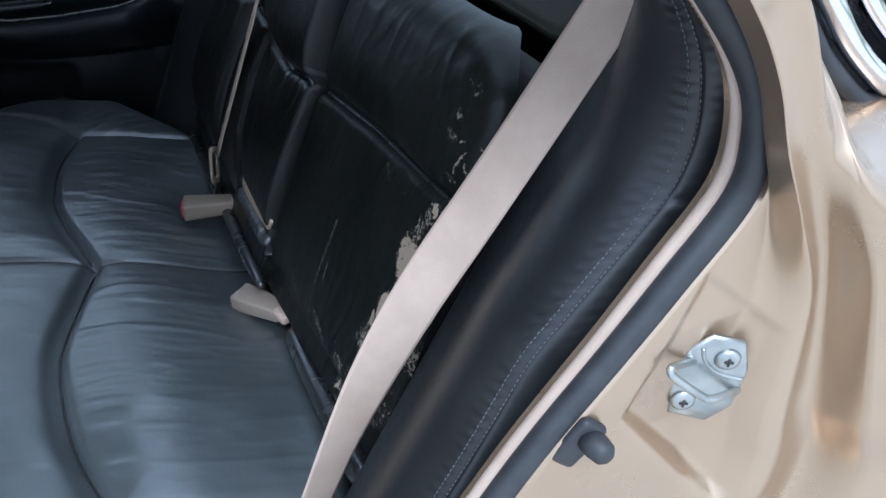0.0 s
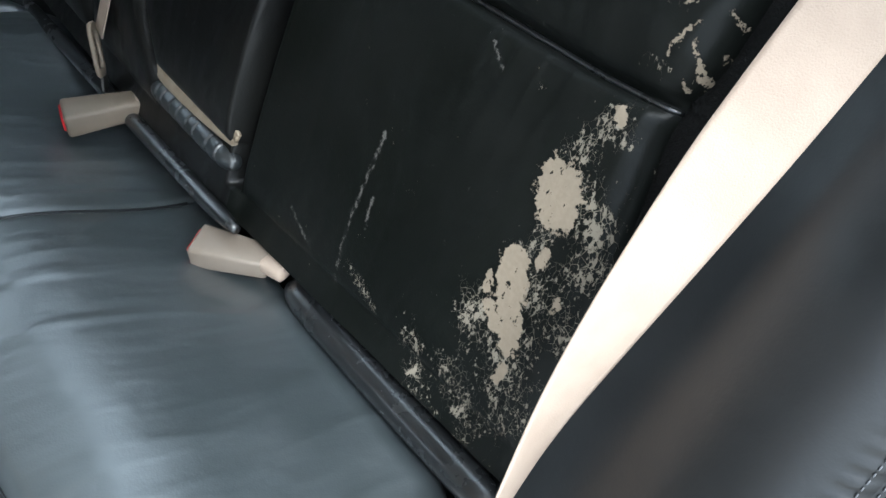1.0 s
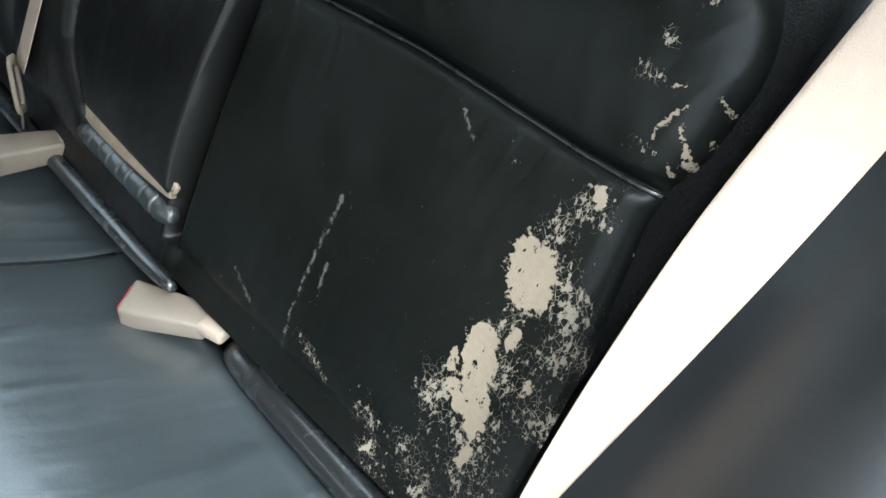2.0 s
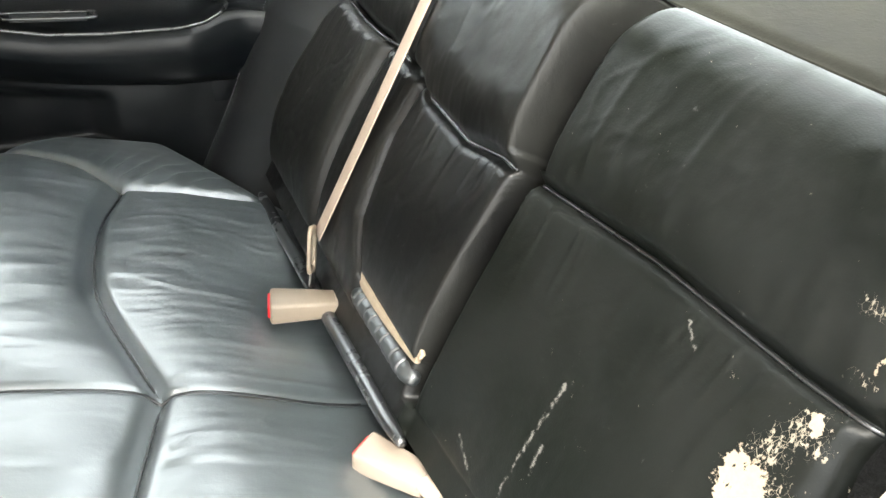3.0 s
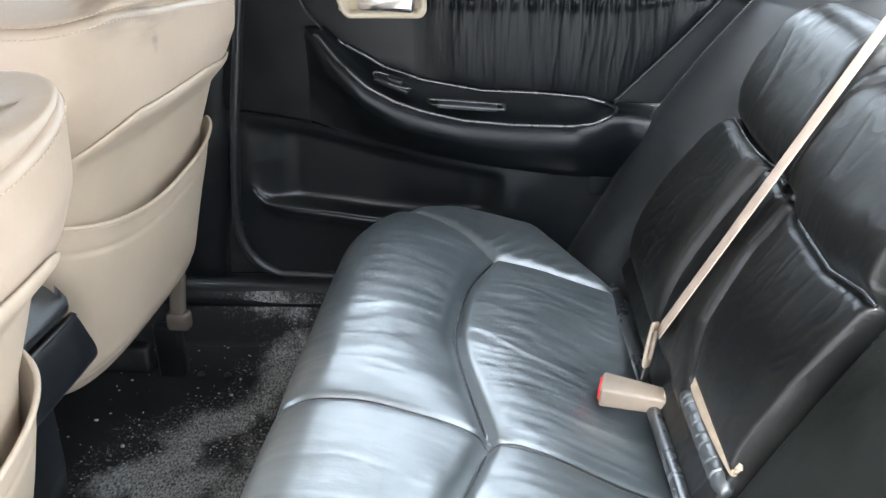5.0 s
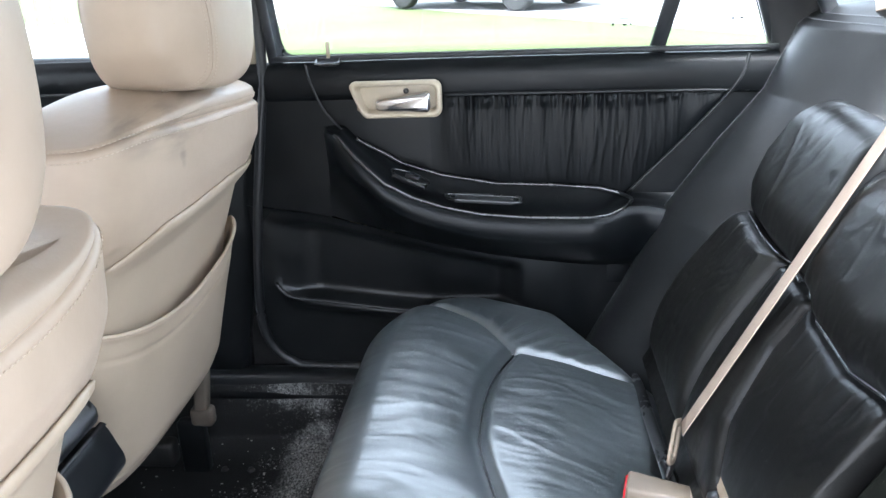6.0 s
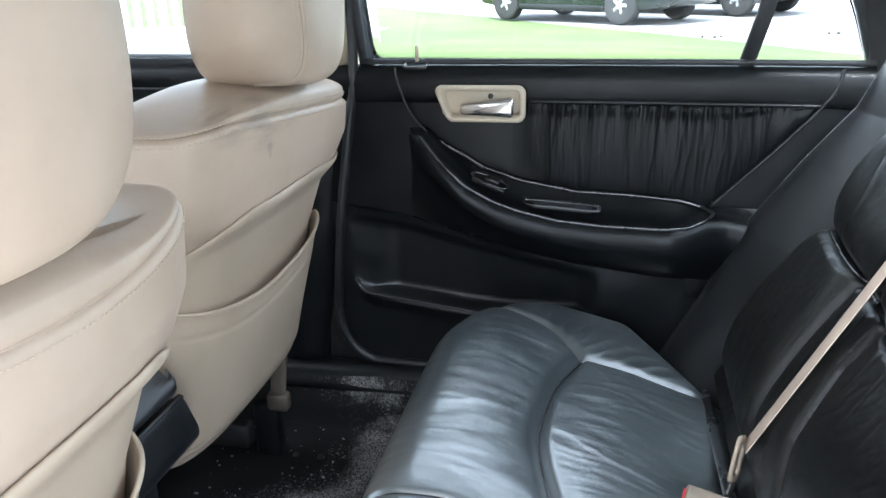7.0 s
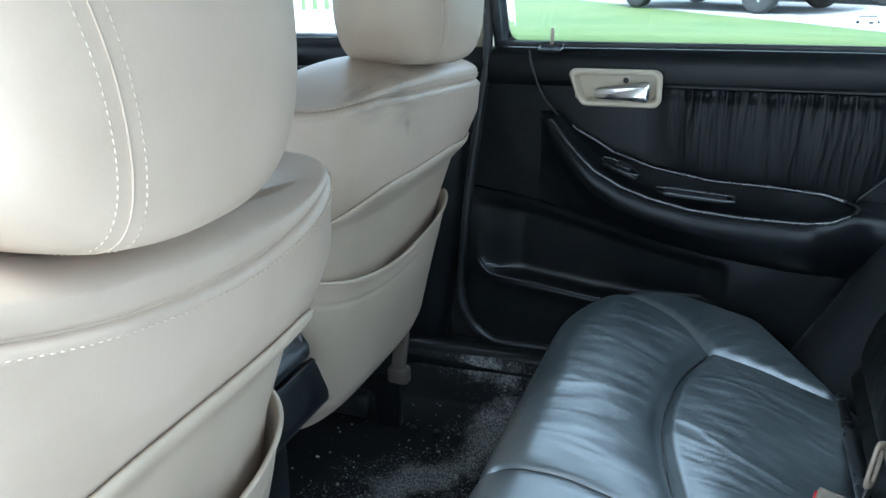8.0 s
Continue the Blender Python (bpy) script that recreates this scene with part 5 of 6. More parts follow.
def build_pillar():
    # centre pillar: black foot, beige head, rubber seal; and the sill plate
    def edge_y(z):
        return 0.715 - 0.34 * max(z - 0.99, 0)
    P = [[(c + dx, 0.700 + dy, z) for dx, dy in ((-0.075, 0.03), (-0.06, 0.006), (-0.02, 0.0), (0.03, 0.002), (0.045, 0.02))] for c, z in ((-0.30, 0.385), (-0.295, 0.45), (-0.275, 0.55), (-0.255, 0.70), (-0.235, 0.85), (-0.215, 0.975))]
    foot = part("pillar_foot", thick_sheet(P, (0, 0.03, 0)), M_HARD)
    tagged(foot, "black plastic centre pillar foot", "pillar", kind="structure")
    P = [[(-0.190 + dx, edge_y(z) + dy, z) for dx, dy in ((-0.07, 0.03), (-0.055, 0.004), (0.0, 0.0), (0.022, 0.004), (0.030, 0.02))] for z in np.linspace(0.975, 1.36, 8)]
    head = part("pillar_head", thick_sheet(P, (0, 0.03, 0)), M_BEIGE)
    tagged(head, "beige plastic centre pillar trim", "pillar", kind="structure")
    seal = part("door_seal", tube(spline([(-0.152, 0.690, 1.30), (-0.155, 0.704, 1.0), (-0.172, 0.704, 0.87), (-0.196, 0.704, 0.71), (-0.214, 0.706, 0.53), (-0.203, 0.708, 0.455), (-0.165, 0.710, 0.412), (-0.10, 0.712, 0.400), (0.2, 0.712, 0.398)], 70), 0.009, 10), M_SIDE)
    tagged(seal, "black rubber door seal", "seal", kind="structure")
    P = [[(a, 0.672 + dy, 0.386 + dz) for dy, dz in ((-0.006, -0.03), (0.0, 0.0), (0.01, 0.009), (0.04, 0.011), (0.06, 0.004))] for a in np.linspace(-1.2, 0.35, 60)]
    plate = part("sill_plate", thick_sheet(P, (0, 0, -0.012)), M_HARD)
    tagged(plate, "glossy black door sill plate", "sill", kind="structure")


# ---- front seats ----
def build_front_seat(dx, yc, seam_y, rise, label):
    """A beige front seat seen from behind; dx is how far back its shoulder reaches, yc its middle."""
    seat = thing("front_seat", label, "car seat", "front seats")
    zs = [0.50, 0.52, 0.63, 0.74, 0.82, 0.86, 0.90, 0.95, 0.97]
    off = [-0.128, -0.124, -0.100, -0.078, -0.052, -0.020, -0.004, 0.0, -0.006]
    half = [0.225, 0.232, 0.238, 0.242, 0.254, 0.272, 0.280, 0.276, 0.268]
    deep = [0.075, 0.085, 0.095, 0.10, 0.105, 0.11, 0.11, 0.098, 0.090]
    EXP = 3.4

    def at(z, table):
        return np.interp(z, zs, table)

    def rear(y, z, out=0.0):
        q = np.clip(np.abs(y - yc) / at(z, half), 0, 0.995)
        return dx + at(z, off) - at(z, deep) + at(z, deep) * (1 - q ** EXP) ** (1 / EXP) + out

    ang = np.linspace(0, 2 * math.pi, 96, endpoint=False) + math.pi
    ca, sa = np.cos(ang), np.sin(ang)
    ex, ey = np.sign(ca) * np.abs(ca) ** (2 / EXP), np.sign(sa) * np.abs(sa) ** (2 / EXP)

    def ring(z, k=1.0, drop=0.0):
        a, b = at(z, deep) * k, at(z, half) * (1 - (1 - k) * 0.75)
        cx = dx + at(z, off) - at(z, deep)
        side = 1 if yc < 0 else -1
        # the shoulder flattens towards the seat's inner end
        return [(cx + a * p, yc + b * q, z + drop * (0.08 + 0.92 * float(sstep(-0.02, 0.24, np.array(0.272 - side * b * q)))) + rise(yc + b * q) * float(sstep(0.86, 0.95, np.array(z)))) for p, q in zip(ex, ey)]

    low = [ring(z) for z in np.linspace(0.50, 0.944, 58)] + [ring(0.950, 0.996), ring(0.9535, 0.984), ring(0.9555, 0.968), ring(0.957, 0.925)]
    part("back_cover", grid([ring(0.50, 0.6)] + low, wrap=True), M_TAN, seat)
    top = [ring(0.957, 0.925), ring(0.957, 0.968, 0.0012), ring(0.957, 0.984, 0.0035), ring(0.957, 0.993, 0.006), ring(0.957, 0.988, 0.010)] + [ring(0.958, math.cos(t), 0.010 + 0.034 * math.sin(t)) for t in np.linspace(0.2, 1.52, 18)]
    part("shoulder", grid(top, wrap=True, ends=True), M_TAN, seat)
    base = ring(0.957, 0.945)
    part("piping", tube(base + base[:1], 0.0019, 6), M_TAN, seat)
    if yc > 0:
        loop = [(x + 0.0010, y, h) for x, y, h in ring(0.957, 0.990, 0.0095)]
        part("stitching", dashes(loop, 0.0065, 0.004, 0.0006), M_THREAD2, seat)
    loop = [(x + 0.0008, y, h) for x, y, h in ring(0.948)]
    part("stitching", dashes(loop, 0.0065, 0.004, 0.0006), M_THREAD2, seat)
    # hard shell on the rear face, with a rolled edge
    ww, hh = np.meshgrid(np.linspace(0, 1, 70), np.linspace(0, 1, 60), indexing="ij")
    inner = 1 if yc < 0 else -1
    Y0 = yc + inner * 0.256
    Y1 = yc - inner * 0.222
    Yp = Y0 - inner * 0.012 + (Y1 - Y0 + inner * 0.012) * ww
    zt = 0.869 - 0.045 * np.clip(1 - ww / 0.20, 0, 1) ** 2.2 - 0.012 * sstep(0.6, 1.0, ww)
    Zp = 0.512 + (zt - 0.512) * hh
    e = np.minimum(np.minimum(ww * 0.42, (1 - ww) * 0.42 + 0.004), np.minimum((1 - hh) * 0.33 + 0.005, hh * 0.33 + 0.01))
    o = -0.006 + 0.013 * rounded(e, 0.014) + 0.002 * np.exp(-(((1 - hh) * 0.33 - 0.012) / 0.012) ** 2) - 0.008 * np.sin(np.clip(hh, 0, 1) * math.pi) * np.sin(ww * math.pi) * 0.7
    part("back_shell", thick_sheet(np.stack([rear(Yp, Zp, o), Yp, Zp], -1), (-0.0035, 0, 0)), M_TAN2, seat, "smooth beige back shell")
    # map pocket hanging open at its lip
    Yp = Y0 + (Y1 - Y0) * (0.02 + 0.96 * ww)
    lip = 0.752 + 0.002 * ww - 0.026 * np.sin(np.clip(ww, 0, 1) ** 0.65 * math.pi)
    Zp = 0.520 + (lip - 0.520) * hh
    bag = 0.012 + 0.020 * np.sin(ww * math.pi) ** 0.7 * sstep(0.0, 1.0, hh)
    bag = bag - 0.014 * (1 - rounded(np.minimum(ww, 1 - ww) * 0.42, 0.012)) - 0.006 * (1 - rounded(hh * 0.2, 0.02))
    fold = 0.003 * np.exp(-((1 - hh) * 0.2 / 0.006) ** 2) - 0.0025 * np.exp(-(((1 - hh) * 0.2 - 0.030) / 0.003) ** 2) + 0.002 * (vnoise(ww * 6, hh * 3, 2) - 0.5)
    F = np.stack([rear(Yp, Zp, bag + fold), Yp, Zp], -1)
    B = F.copy()
    B[..., 0] -= 0.005
    part("map_pocket", grid(np.concatenate([F, B[:, ::-1]], 1), wrap=True, ends=True), M_TAN2, seat, "beige seat-back map pocket, open at its lip")
    part("pocket_hem", tube(F[1:-1, -1] + np.array((-0.002, 0, 0.001)), 0.0030, 8), M_TAN2, seat)
    # headrest on two posts
    hx, hw, hd = dx - 0.043, 0.154, 0.084
    prof = [(0.998, 0.55), (0.999, 0.78), (1.004, 0.88), (1.014, 0.945), (1.032, 0.985), (1.06, 1.0), (1.10, 1.0), (1.14, 0.98), (1.17, 0.93), (1.19, 0.84), (1.203, 0.68), (1.21, 0.40)]
    rows = []
    for z, k in prof:
        ky = np.interp(z, [0.998, 1.004, 1.014, 1.032, 1.06, 1.10, 1.14, 1.17, 1.19, 1.21], [0.50, 0.68, 0.79, 0.89, 0.965, 1.0, 0.99, 0.95, 0.88, 0.6])
        rows.append([(hx + hd * k * p + 0.05 * (z - 1.06) * 0.3, yc + hw * ky * q, z) for p, q in zip(np.sign(ca) * np.abs(ca) ** (2 / 2.7), np.sign(sa) * np.abs(sa) ** (2 / 2.7))])
    rows = np.array(rows)
    rows[..., 2] += 0.008 + 0.024 * np.abs((rows[..., 1] - yc) / hw) ** 2.5 * np.clip((1.06 - rows[..., 2]) / 0.06, 0, 1)
    fine = np.array([spline(rows[:, j], 60) for j in range(96)]).transpose(1, 0, 2)
    head = part("headrest", grid(fine, wrap=True, ends=True), M_TAN, seat, "padded beige leather headrest")
    rearward = fine[:, :, 0] > hx
    for dy, r, kind in ((0.0, 0.0007, "seam"), (-0.0085, 0.0, "stitch"), (0.0085, 0.0, "stitch")):
        path = []
        for i in range(2, 58):
            row = fine[i]
            sel = row[rearward[i]]
            order = np.argsort(sel[:, 1])
            sel = sel[order]
            lean = 0.018 * ((fine[i, 0, 2] - 1.06) / 0.1) ** 2 * (1 if seam_y > yc else -1)
            y = seam_y + dy + lean
            path.append((float(np.interp(y, sel[:, 1], sel[:, 0])) + 0.0004, y, float(np.interp(y, sel[:, 1], sel[:, 2]))))
        if kind == "seam":
            part("headrest_seam", tube(path, r, 6), M_TAN, head)
        else:
            part("stitching", dashes(path, 0.0046, 0.0028, 0.0006), M_THREAD2, head, "pale stitching")
    for y in (-0.055, 0.055):
        part("headrest_post", lathe([(0.006, 0.97), (0.006, 1.02)], 14, pose(hx - 0.04, yc + y, 0)), M_STEEL, seat)
    # seat cushion and its rails
    part("cushion", block(0.44, 0.48, 0.15, 0.05, pose(dx - 0.47, yc, 0.50)), M_TAN, seat)
    for y in (-0.19, 0.19):
        part("rail", block(0.44, 0.035, 0.05, 0.008, pose(dx - 0.46, yc + y, 0.300)), M_STEEL, seat)
        part("rail_leg", block(0.05, 0.03, 0.16, 0.006, pose(dx - 0.32, yc + y, 0.385)), M_STEEL, seat)
    part("rail_cover", block(0.026, 0.022, 0.085, 0.006, pose(dx - 0.17, yc - inner * 0.185, 0.435, 0, 8, 0)), M_BROWN, seat, "brown plastic rail cover")
    part("rail_foot", block(0.042, 0.028, 0.036, 0.008, pose(dx - 0.175, yc - inner * 0.185, 0.382)), M_BROWN, seat, "brown plastic rail cover")
    part("rail_post", block(0.05, 0.026, 0.11, 0.006, pose(dx - 0.200, yc - inner * 0.185, 0.318)), M_HARD, seat)
    for y in (-0.2, 0.05):
        part("bolt", lathe([(0.001, 0.005), (0.005, 0.005), (0.007, 0.0)], 12, pose(dx - 0.135 - 0.2 * y, yc - inner * 0.172, 0.274)), M_STEEL, seat)
    return seat


def build_console():
    con = thing("centre_console", "black plastic centre console with armrest lid", "console")
    ys = np.array([-0.088, -0.086, -0.078, -0.03, 0.03, 0.078, 0.086, 0.088])
    inset = np.array([0.012, 0.005, 0.0, 0.0, 0.0, 0.0, 0.005, 0.012])

    def slab(prof):
        P = []
        c = np.mean(np.array(prof), 0)
        for y, i in zip(ys, inset):
            P.append([(x - i * np.sign(x - c[0]), y, z - i * np.sign(z - c[1])) for x, z in prof])
        return grid(P, wrap=True, ends=True)
    lid = [tuple(p) for p in spline([(-0.60, 0.66), (-0.60, 0.705), (-0.30, 0.712), (-0.235, 0.705), (-0.212, 0.690), (-0.201, 0.674), (-0.23, 0.664), (-0.40, 0.66)], 40)]
    part("armrest_lid", slab(lid), M_SIDE, con, "black padded armrest lid")
    cov = [tuple(p) for p in spline([(-0.60, 0.655), (-0.23, 0.660), (-0.199, 0.668), (-0.184, 0.640), (-0.178, 0.620), (-0.186, 0.604), (-0.225, 0.572), (-0.26, 0.56), (-0.60, 0.56)], 44)]
    part("rear_cover", slab(cov), M_HARD, con)
    low = [(-0.60, 0.57), (-0.262, 0.57), (-0.25, 0.54), (-0.252, 0.45), (-0.262, 0.38), (-0.60, 0.38)]
    part("body", slab(low), M_HARD, con)


# ---- near door opening ----
LIP = [(0.466, -0.567, 1.237), (0.581, -0.613, 1.155), (0.66, -0.645, 1.074), (0.696, -0.66, 1.023), (0.724, -0.66, 0.978), (0.732, -0.66, 0.936), (0.723, -0.66, 0.898), (0.682, -0.66, 0.851), (0.64, -0.66, 0.804), (0.575, -0.66, 0.735), (0.509, -0.66, 0.655), (0.423, -0.66, 0.554)]
EDGE = [(0.471, -0.59, 1.242), (0.587, -0.636, 1.16), (0.666, -0.67, 1.079), (0.701, -0.691, 1.028), (0.732, -0.693, 0.978), (0.741, -0.693, 0.936), (0.733, -0.693, 0.897), (0.688, -0.693, 0.846), (0.648, -0.693, 0.804), (0.585, -0.693, 0.739), (0.519, -0.693, 0.659), (0.433, -0.693, 0.557)]
RIDGE = [(0.477, -0.602, 1.252), (0.593, -0.659, 1.17), (0.654, -0.699, 1.088), (0.682, -0.72, 1.042), (0.708, -0.72, 0.995), (0.724, -0.72, 0.946), (0.741, -0.72, 0.904), (0.762, -0.72, 0.847), (0.767, -0.72, 0.807), (0.764, -0.72, 0.731), (0.758, -0.72, 0.641), (0.672, -0.72, 0.449)]
RIM = [(0.536, -0.59, 1.295), (0.639, -0.619, 1.201), (0.7, -0.648, 1.108), (0.739, -0.67, 1.045), (0.757, -0.682, 1.0), (0.765, -0.707, 0.962), (0.766, -0.734, 0.924), (0.778, -0.749, 0.871), (0.789, -0.753, 0.814), (0.803, -0.757, 0.733), (0.813, -0.757, 0.646), (0.729, -0.757, 0.44)]
SKIN = [(0.652, -0.51, 1.276), (0.697, -0.55, 1.181), (0.745, -0.59, 1.088), (0.778, -0.619, 1.025), (0.795, -0.627, 0.992), (0.816, -0.63, 0.958), (0.847, -0.636, 0.923), (1.231, -0.67, 0.891), (1.593, -0.751, 0.831), (1.666, -0.797, 0.755), (1.633, -0.797, 0.623), (1.39, -0.797, 0.426)]
POCKET = [(0.703, 0.855), (0.76, 0.797), (0.761, 0.753), (0.756, 0.659), (0.738, 0.625), (0.694, 0.687), (0.648, 0.754), (0.703, 0.855)]


def within(A, B, ring):
    """Whether the places (A, B) lie inside a closed ring."""
    odd = np.zeros(A.shape, bool)
    for (a0, b0), (a1, b1) in zip(ring[:-1], ring[1:]):
        odd ^= ((b0 > B) != (b1 > B)) & (A < a0 + (a1 - a0) * (B - b0) / (b1 - b0 + 1e-12))
    return odd


def build_quarter():
    n = 260
    lip, edge, ridge_c, rim, skin_c = [spline(c, n) for c in (LIP, EDGE, RIDGE, RIM, SKIN)]
    cols = [lip + np.array((0, 0.006, 0)), lip + np.array((0, -0.006, 0))]
    for w in np.linspace(0, 1, 34):
        p = edge + (ridge_c - edge) * w
        p[:, 1] = edge[:, 1] + (ridge_c[:, 1] - edge[:, 1]) * (0.10 * w + 0.90 * float(sstep(0.72, 1.0, np.array(w))))
        cols.append(p)
    for w in np.linspace(0.06, 1, 18):
        p = ridge_c + (rim - ridge_c) * w
        p[:, 1] = ridge_c[:, 1] + (rim[:, 1] - ridge_c[:, 1]) * float(sstep(0.55, 1.0, np.array(w))) + 0.004 * math.sin(math.pi * min(w / 0.7, 1))
        cols.append(p)
    jamb = np.stack(cols, 1)
    d = near_line(jamb[..., 0], jamb[..., 2], [POCKET])
    deep = sstep(-0.004, 0.005, np.where(within(jamb[..., 0], jamb[..., 2], POCKET), d, -d))
    deep[:, :2] = 0
    deep[:, 32:] = 0
    jamb[..., 1] += np.clip(0.008 + 0.12 * (0.772 - jamb[..., 2]), 0.003, 0.014) * deep
    jamb[..., 1] += 0.0004 * (vnoise(jamb[..., 0] * 20, jamb[..., 2] * 20) - 0.5)
    ob = part("door_jamb", grid(jamb), M_PAINT)
    tagged(ob, "glossy champagne painted rear door jamb", "car body", kind="structure")
    # outer quarter panel and roof pillar
    a = jamb[:, -1]
    bulge = np.interp(np.linspace(0, 1, n), [0, 0.3, 0.5, 0.62, 1], [0.004, 0.004, 0.010, 0.034, 0.036])
    cols = [a]
    for w, out in ((0.01, 0.12), (0.03, 0.30), (0.07, 0.55), (0.13, 0.80), (0.25, 1.0), (0.45, 0.95), (0.7, 0.6), (1.0, 0.0)):
        p = a + (skin_c - a) * w
        p[:, 1] -= out * bulge
        cols.append(p)
    skin = part("quarter_panel", grid(np.stack(cols, 1)), M_PAINT)
    tagged(skin, "glossy champagne painted rear quarter panel", "car body", kind="structure")
    corner = spline([(0.707, -0.558, 1.164), (0.753, -0.597, 1.076), (0.785, -0.625, 1.015), (0.805, -0.634, 0.98), (0.826, -0.638, 0.949), (0.859, -0.643, 0.917), (0.886, -0.636, 0.917), (0.96, -0.602, 0.92), (1.074, -0.51, 0.924)], 60)
    bright = part("window_moulding", joined(tube(corner + np.array((0.016, -0.003, 0.011)), 0.0085, 10), tube(corner + np.array((0.040, 0.006, 0.026)), 0.008, 10)), M_CHROME)
    tagged(bright, "bright metal rear window moulding", "moulding", kind="structure")
    gasket = part("window_gasket", tube(corner, 0.0075, 10), M_RUBBER)
    tagged(gasket, "black rubber rear window gasket", "gasket", kind="structure")
    # inner pale lip and rubber seal
    rad = np.interp(np.linspace(0, 1, n), [0, 0.3, 0.55, 1], [0.004, 0.004, 0.006, 0.0066])
    pale = part("seal_lip", tube(lip + np.array((0, -0.007, 0)), rad, 10, up=(0, 1, 0)), M_WEB)
    tagged(pale, "pale beige cloth lip along the door seal", "seal", kind="structure")
    mid = lip * 0.42 + edge * 0.58
    mid[:, 1] = (lip[:, 1] + edge[:, 1]) / 2 - 0.004
    seal = part("door_seal", tube(mid, 0.0105, 14, up=(0, 1, 0)), M_RUBBER)
    tagged(seal, "thick black rubber door seal", "seal", kind="structure")


def build_striker():
    st = thing("door_striker", "zinc plated door striker bolted to the jamb", "striker")
    hexa = [(-0.018, -0.034), (0.010, -0.040), (0.024, -0.024), (0.026, 0.012), (0.018, 0.036), (-0.004, 0.040), (-0.020, 0.024), (-0.022, -0.010)]
    rows = []
    for k, y in ((1.0, 0.0), (1.0, -0.0025), (0.94, -0.004), (0.5, -0.0045), (0.02, -0.0045)):
        rows.append([(x * k, y, z * k) for x, z in hexa])
    part("plate", grid(rows, wrap=True, ends=True), M_ZINC, st)
    loop = spline([(-0.012, -0.003, 0.017), (-0.022, -0.012, 0.022), (-0.031, -0.020, 0.027), (-0.033, -0.023, 0.026), (-0.029, -0.024, 0.021), (-0.007, -0.022, 0.004), (-0.001, -0.021, 0.001), (0.009, -0.015, -0.002), (0.024, -0.003, -0.0076)], 60)
    part("loop", tube(loop, 0.0028, 10, up=(0, 1, 0.2)), M_ZINC, st, "bright striker loop")
    rib = spline([(-0.009, -0.0045, 0.030), (-0.005, -0.0045, 0.019), (0.004, -0.0045, 0.010), (0.014, -0.0045, 0.006), (0.024, -0.004, 0.004)], 24)
    part("rib", tube(rib, 0.0015, 8, up=(0, 1, 0)), M_ZINC, st)
    for x, z in ((0.009, 0.022), (-0.011, -0.019)):
        sc = part("screw", lathe([(0.001, 0.003), (0.005, 0.0035), (0.008, 0.002), (0.009, 0.0)], 20, pose(x, -0.0045, z, 90, 0, 0)), M_ZINC, st)
        part("screw_recess", joined(block_data(0.006, 0.001, 0.0014, (x, -0.0082, z)), block_data(0.0014, 0.001, 0.006, (x, -0.0084, z))), M_STEEL, sc)
    st.matrix_world = pose(0.7125, -0.690, 0.762, 3, 8, -24) @ Matrix.Scale(1.04, 4)
    bump = thing("door_bumper", "grey rubber door bump stop on the jamb", "bump stop")
    part("pad", block(0.026, 0.012, 0.05, 0.0055, pose(0, 0, 0, 0, 35, 0)), M_RUBBER, bump)
    part("stud", lathe([(0.011, 0.0), (0.0115, 0.010), (0.010, 0.020), (0.006, 0.024), (0.001, 0.0245)], 20, pose(0.008, -0.003, 0.006, 90, 0, 25)), M_RUBBER, bump)
    bump.matrix_world = pose(0.609, -0.694, 0.750, 0, 5, -15) @ Matrix.Scale(0.83, 4)


def build_near_side():
    wall = part("near_front_door", thick_sheet([[(x, -0.73 - 0.02 * math.sin(3 * z), z) for z in np.linspace(0.30, 0.99, 10)] for x in np.linspace(-1.4, -0.26, 12)], (0, -0.05, 0)), M_TRIM)
    tagged(wall, "black front door trim beside the front seat", "car door", kind="structure")
    pil = part("near_pillar", thick_sheet([[(-0.30 + dx, -0.715 + 0.34 * max(z - 0.99, 0), z) for dx in (-0.04, 0.0, 0.04)] for z in np.linspace(0.36, 1.34, 12)], (0, -0.04, 0)), M_BEIGE)
    tagged(pil, "beige centre pillar at the open door", "pillar", kind="structure")
    sill = part("near_sill", block(1.1, 0.10, 0.12, 0.02, pose(0.18, -0.745, 0.335)), M_PAINT)
    tagged(sill, "champagne painted door sill", "sill", kind="structure")


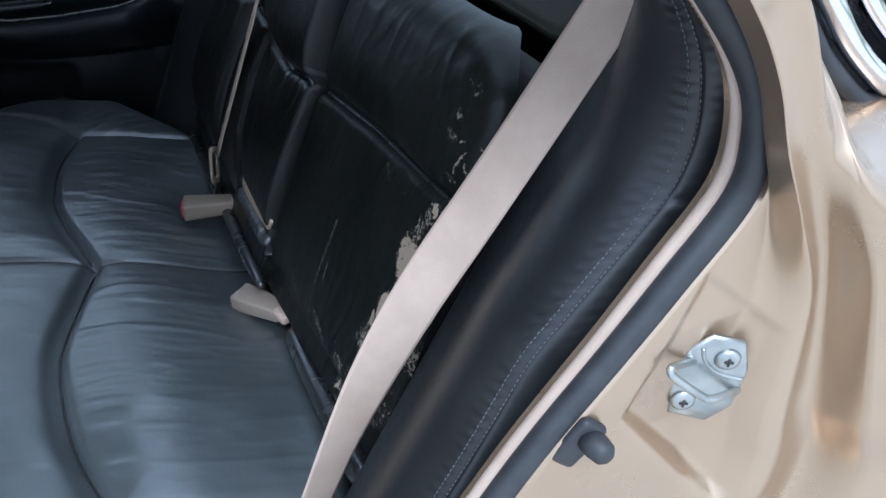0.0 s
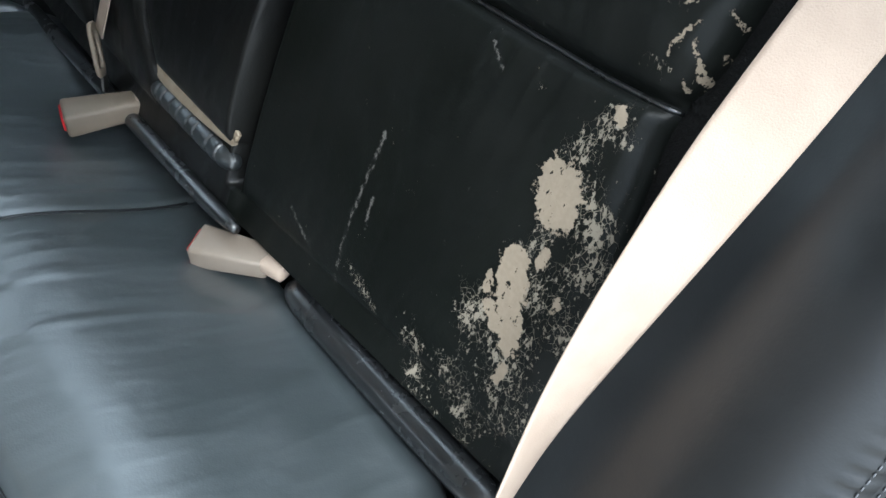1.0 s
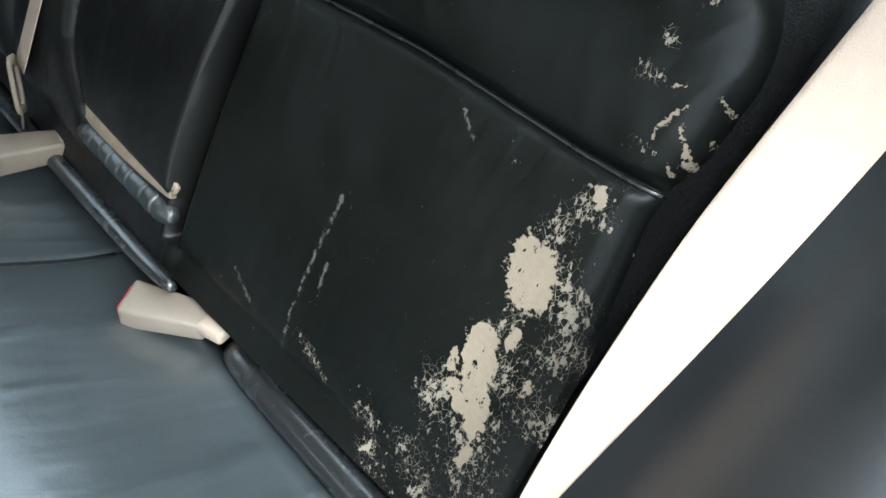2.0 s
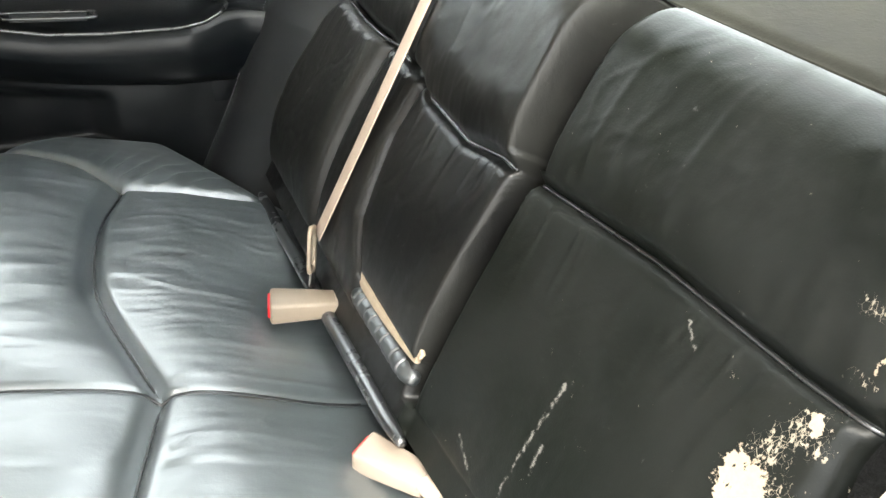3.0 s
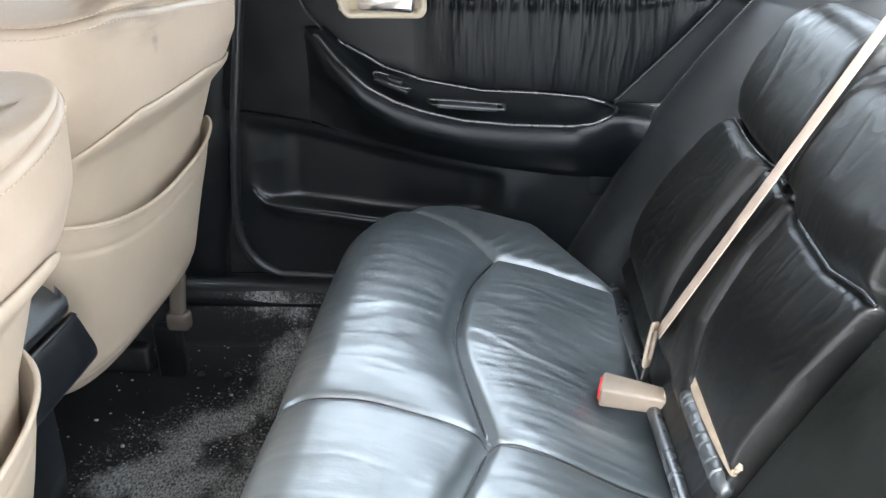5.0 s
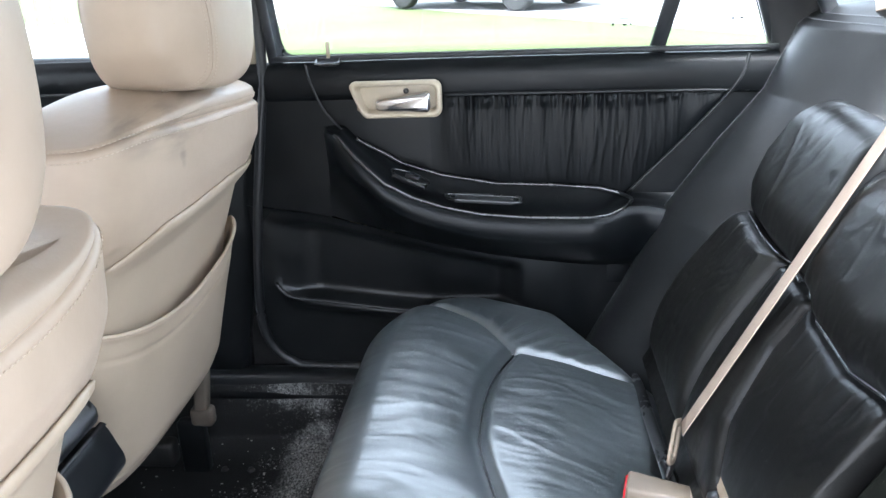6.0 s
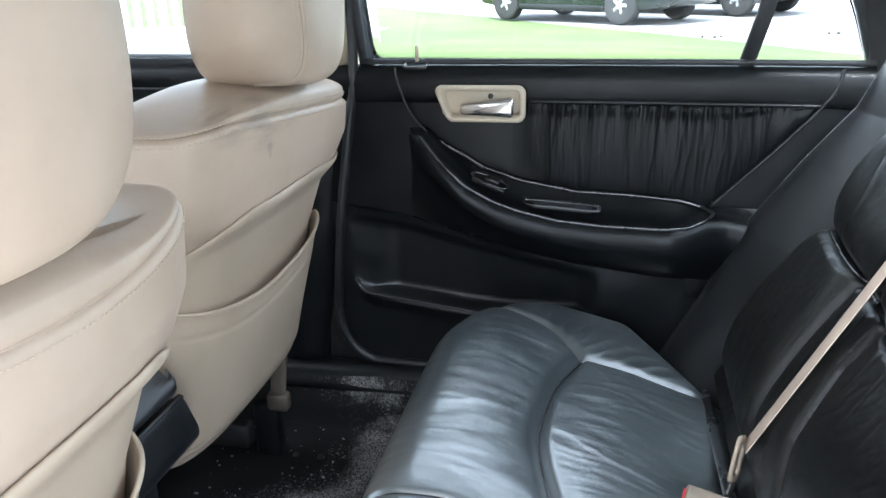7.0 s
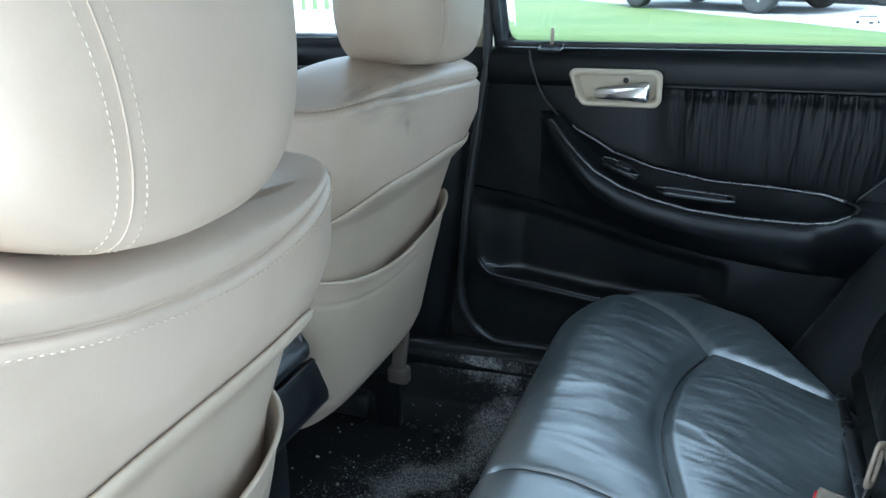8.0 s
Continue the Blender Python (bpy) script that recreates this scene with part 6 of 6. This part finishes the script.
def build_crumbs():
    rng = random.Random(5)
    out = []
    for i in range(420):
        x, y = rng.uniform(-0.45, 0.07), rng.uniform(-0.05, 0.66)
        if rng.random() < 0.5:
            x, y = rng.gauss(-0.20, 0.09), rng.gauss(0.34, 0.11)
        if not (-0.5 < x < 0.07 and -0.3 < y < 0.66):
            continue
        z = 0.268 + 0.12 * math.exp(-(y / 0.12) ** 4) + 0.006 * float(vnoise(np.array(x * 9), np.array(y * 9)))
        a = rng.uniform(0.0006, 0.0024) * (2 if rng.random() < 0.06 else 1)
        out.append(block_data(a * rng.uniform(0.6, 2), a, a * 0.7, (x, y, z + a * 0.3)))
    bits = part("crumbs", joined(*out), M_CRUMB)
    tagged(bits, "pale crumbs and grit scattered on the carpet", "crumbs", kind="stuff")


# ---- put together ----
build_outside()
build_shell()
build_pillar()
build_quarter()
build_near_side()
build_front_door()
build_door()
bench = thing("rear_bench", "worn black leather rear bench with peeling creased leather", "car seat")
build_cushion(bench)
part("base_board", block(0.28, 1.28, 0.22, 0.02, pose(0.665, 0, 0.39)), M_CARPET, bench)
build_backrest(bench)
build_side_bolster(1)
build_side_bolster(-1)
build_front_seat(-0.118, 0.37, 0.288, lambda y: -0.09 * (y - 0.50) - 0.014 * min(max(0.20 - y, 0) / 0.10, 1.1) ** 2, "beige leather front seat with sagging map pocket")
build_front_seat(-0.020, -0.36, -0.432, lambda y: -0.006 + 0.78 * (y + 0.28) ** 2, "beige leather front seat, brightly lit beside the open door")
build_console()
build_near_belt()
build_centre_belt()
build_buckle(pose(0.446, 0.128, 0.545, 0, 4, -12), True, "beige belt buckle with red button on the bench")
build_buckle(pose(0.468, -0.117, 0.517, 0, 3, -52) @ Matrix.Scale(0.95, 4), False, "worn grey belt buckle lying on the bench")
build_striker()
build_crumbs()
build_parked_car(-0.28, 15.62, -37, M_CARDARK, "dark green parked car on the drive")
build_parked_car(1.80, 17.4, -37, M_CARGREY, "grey parked car on the drive")
build_fence(-9.6, 7.5, 7.4, 28)
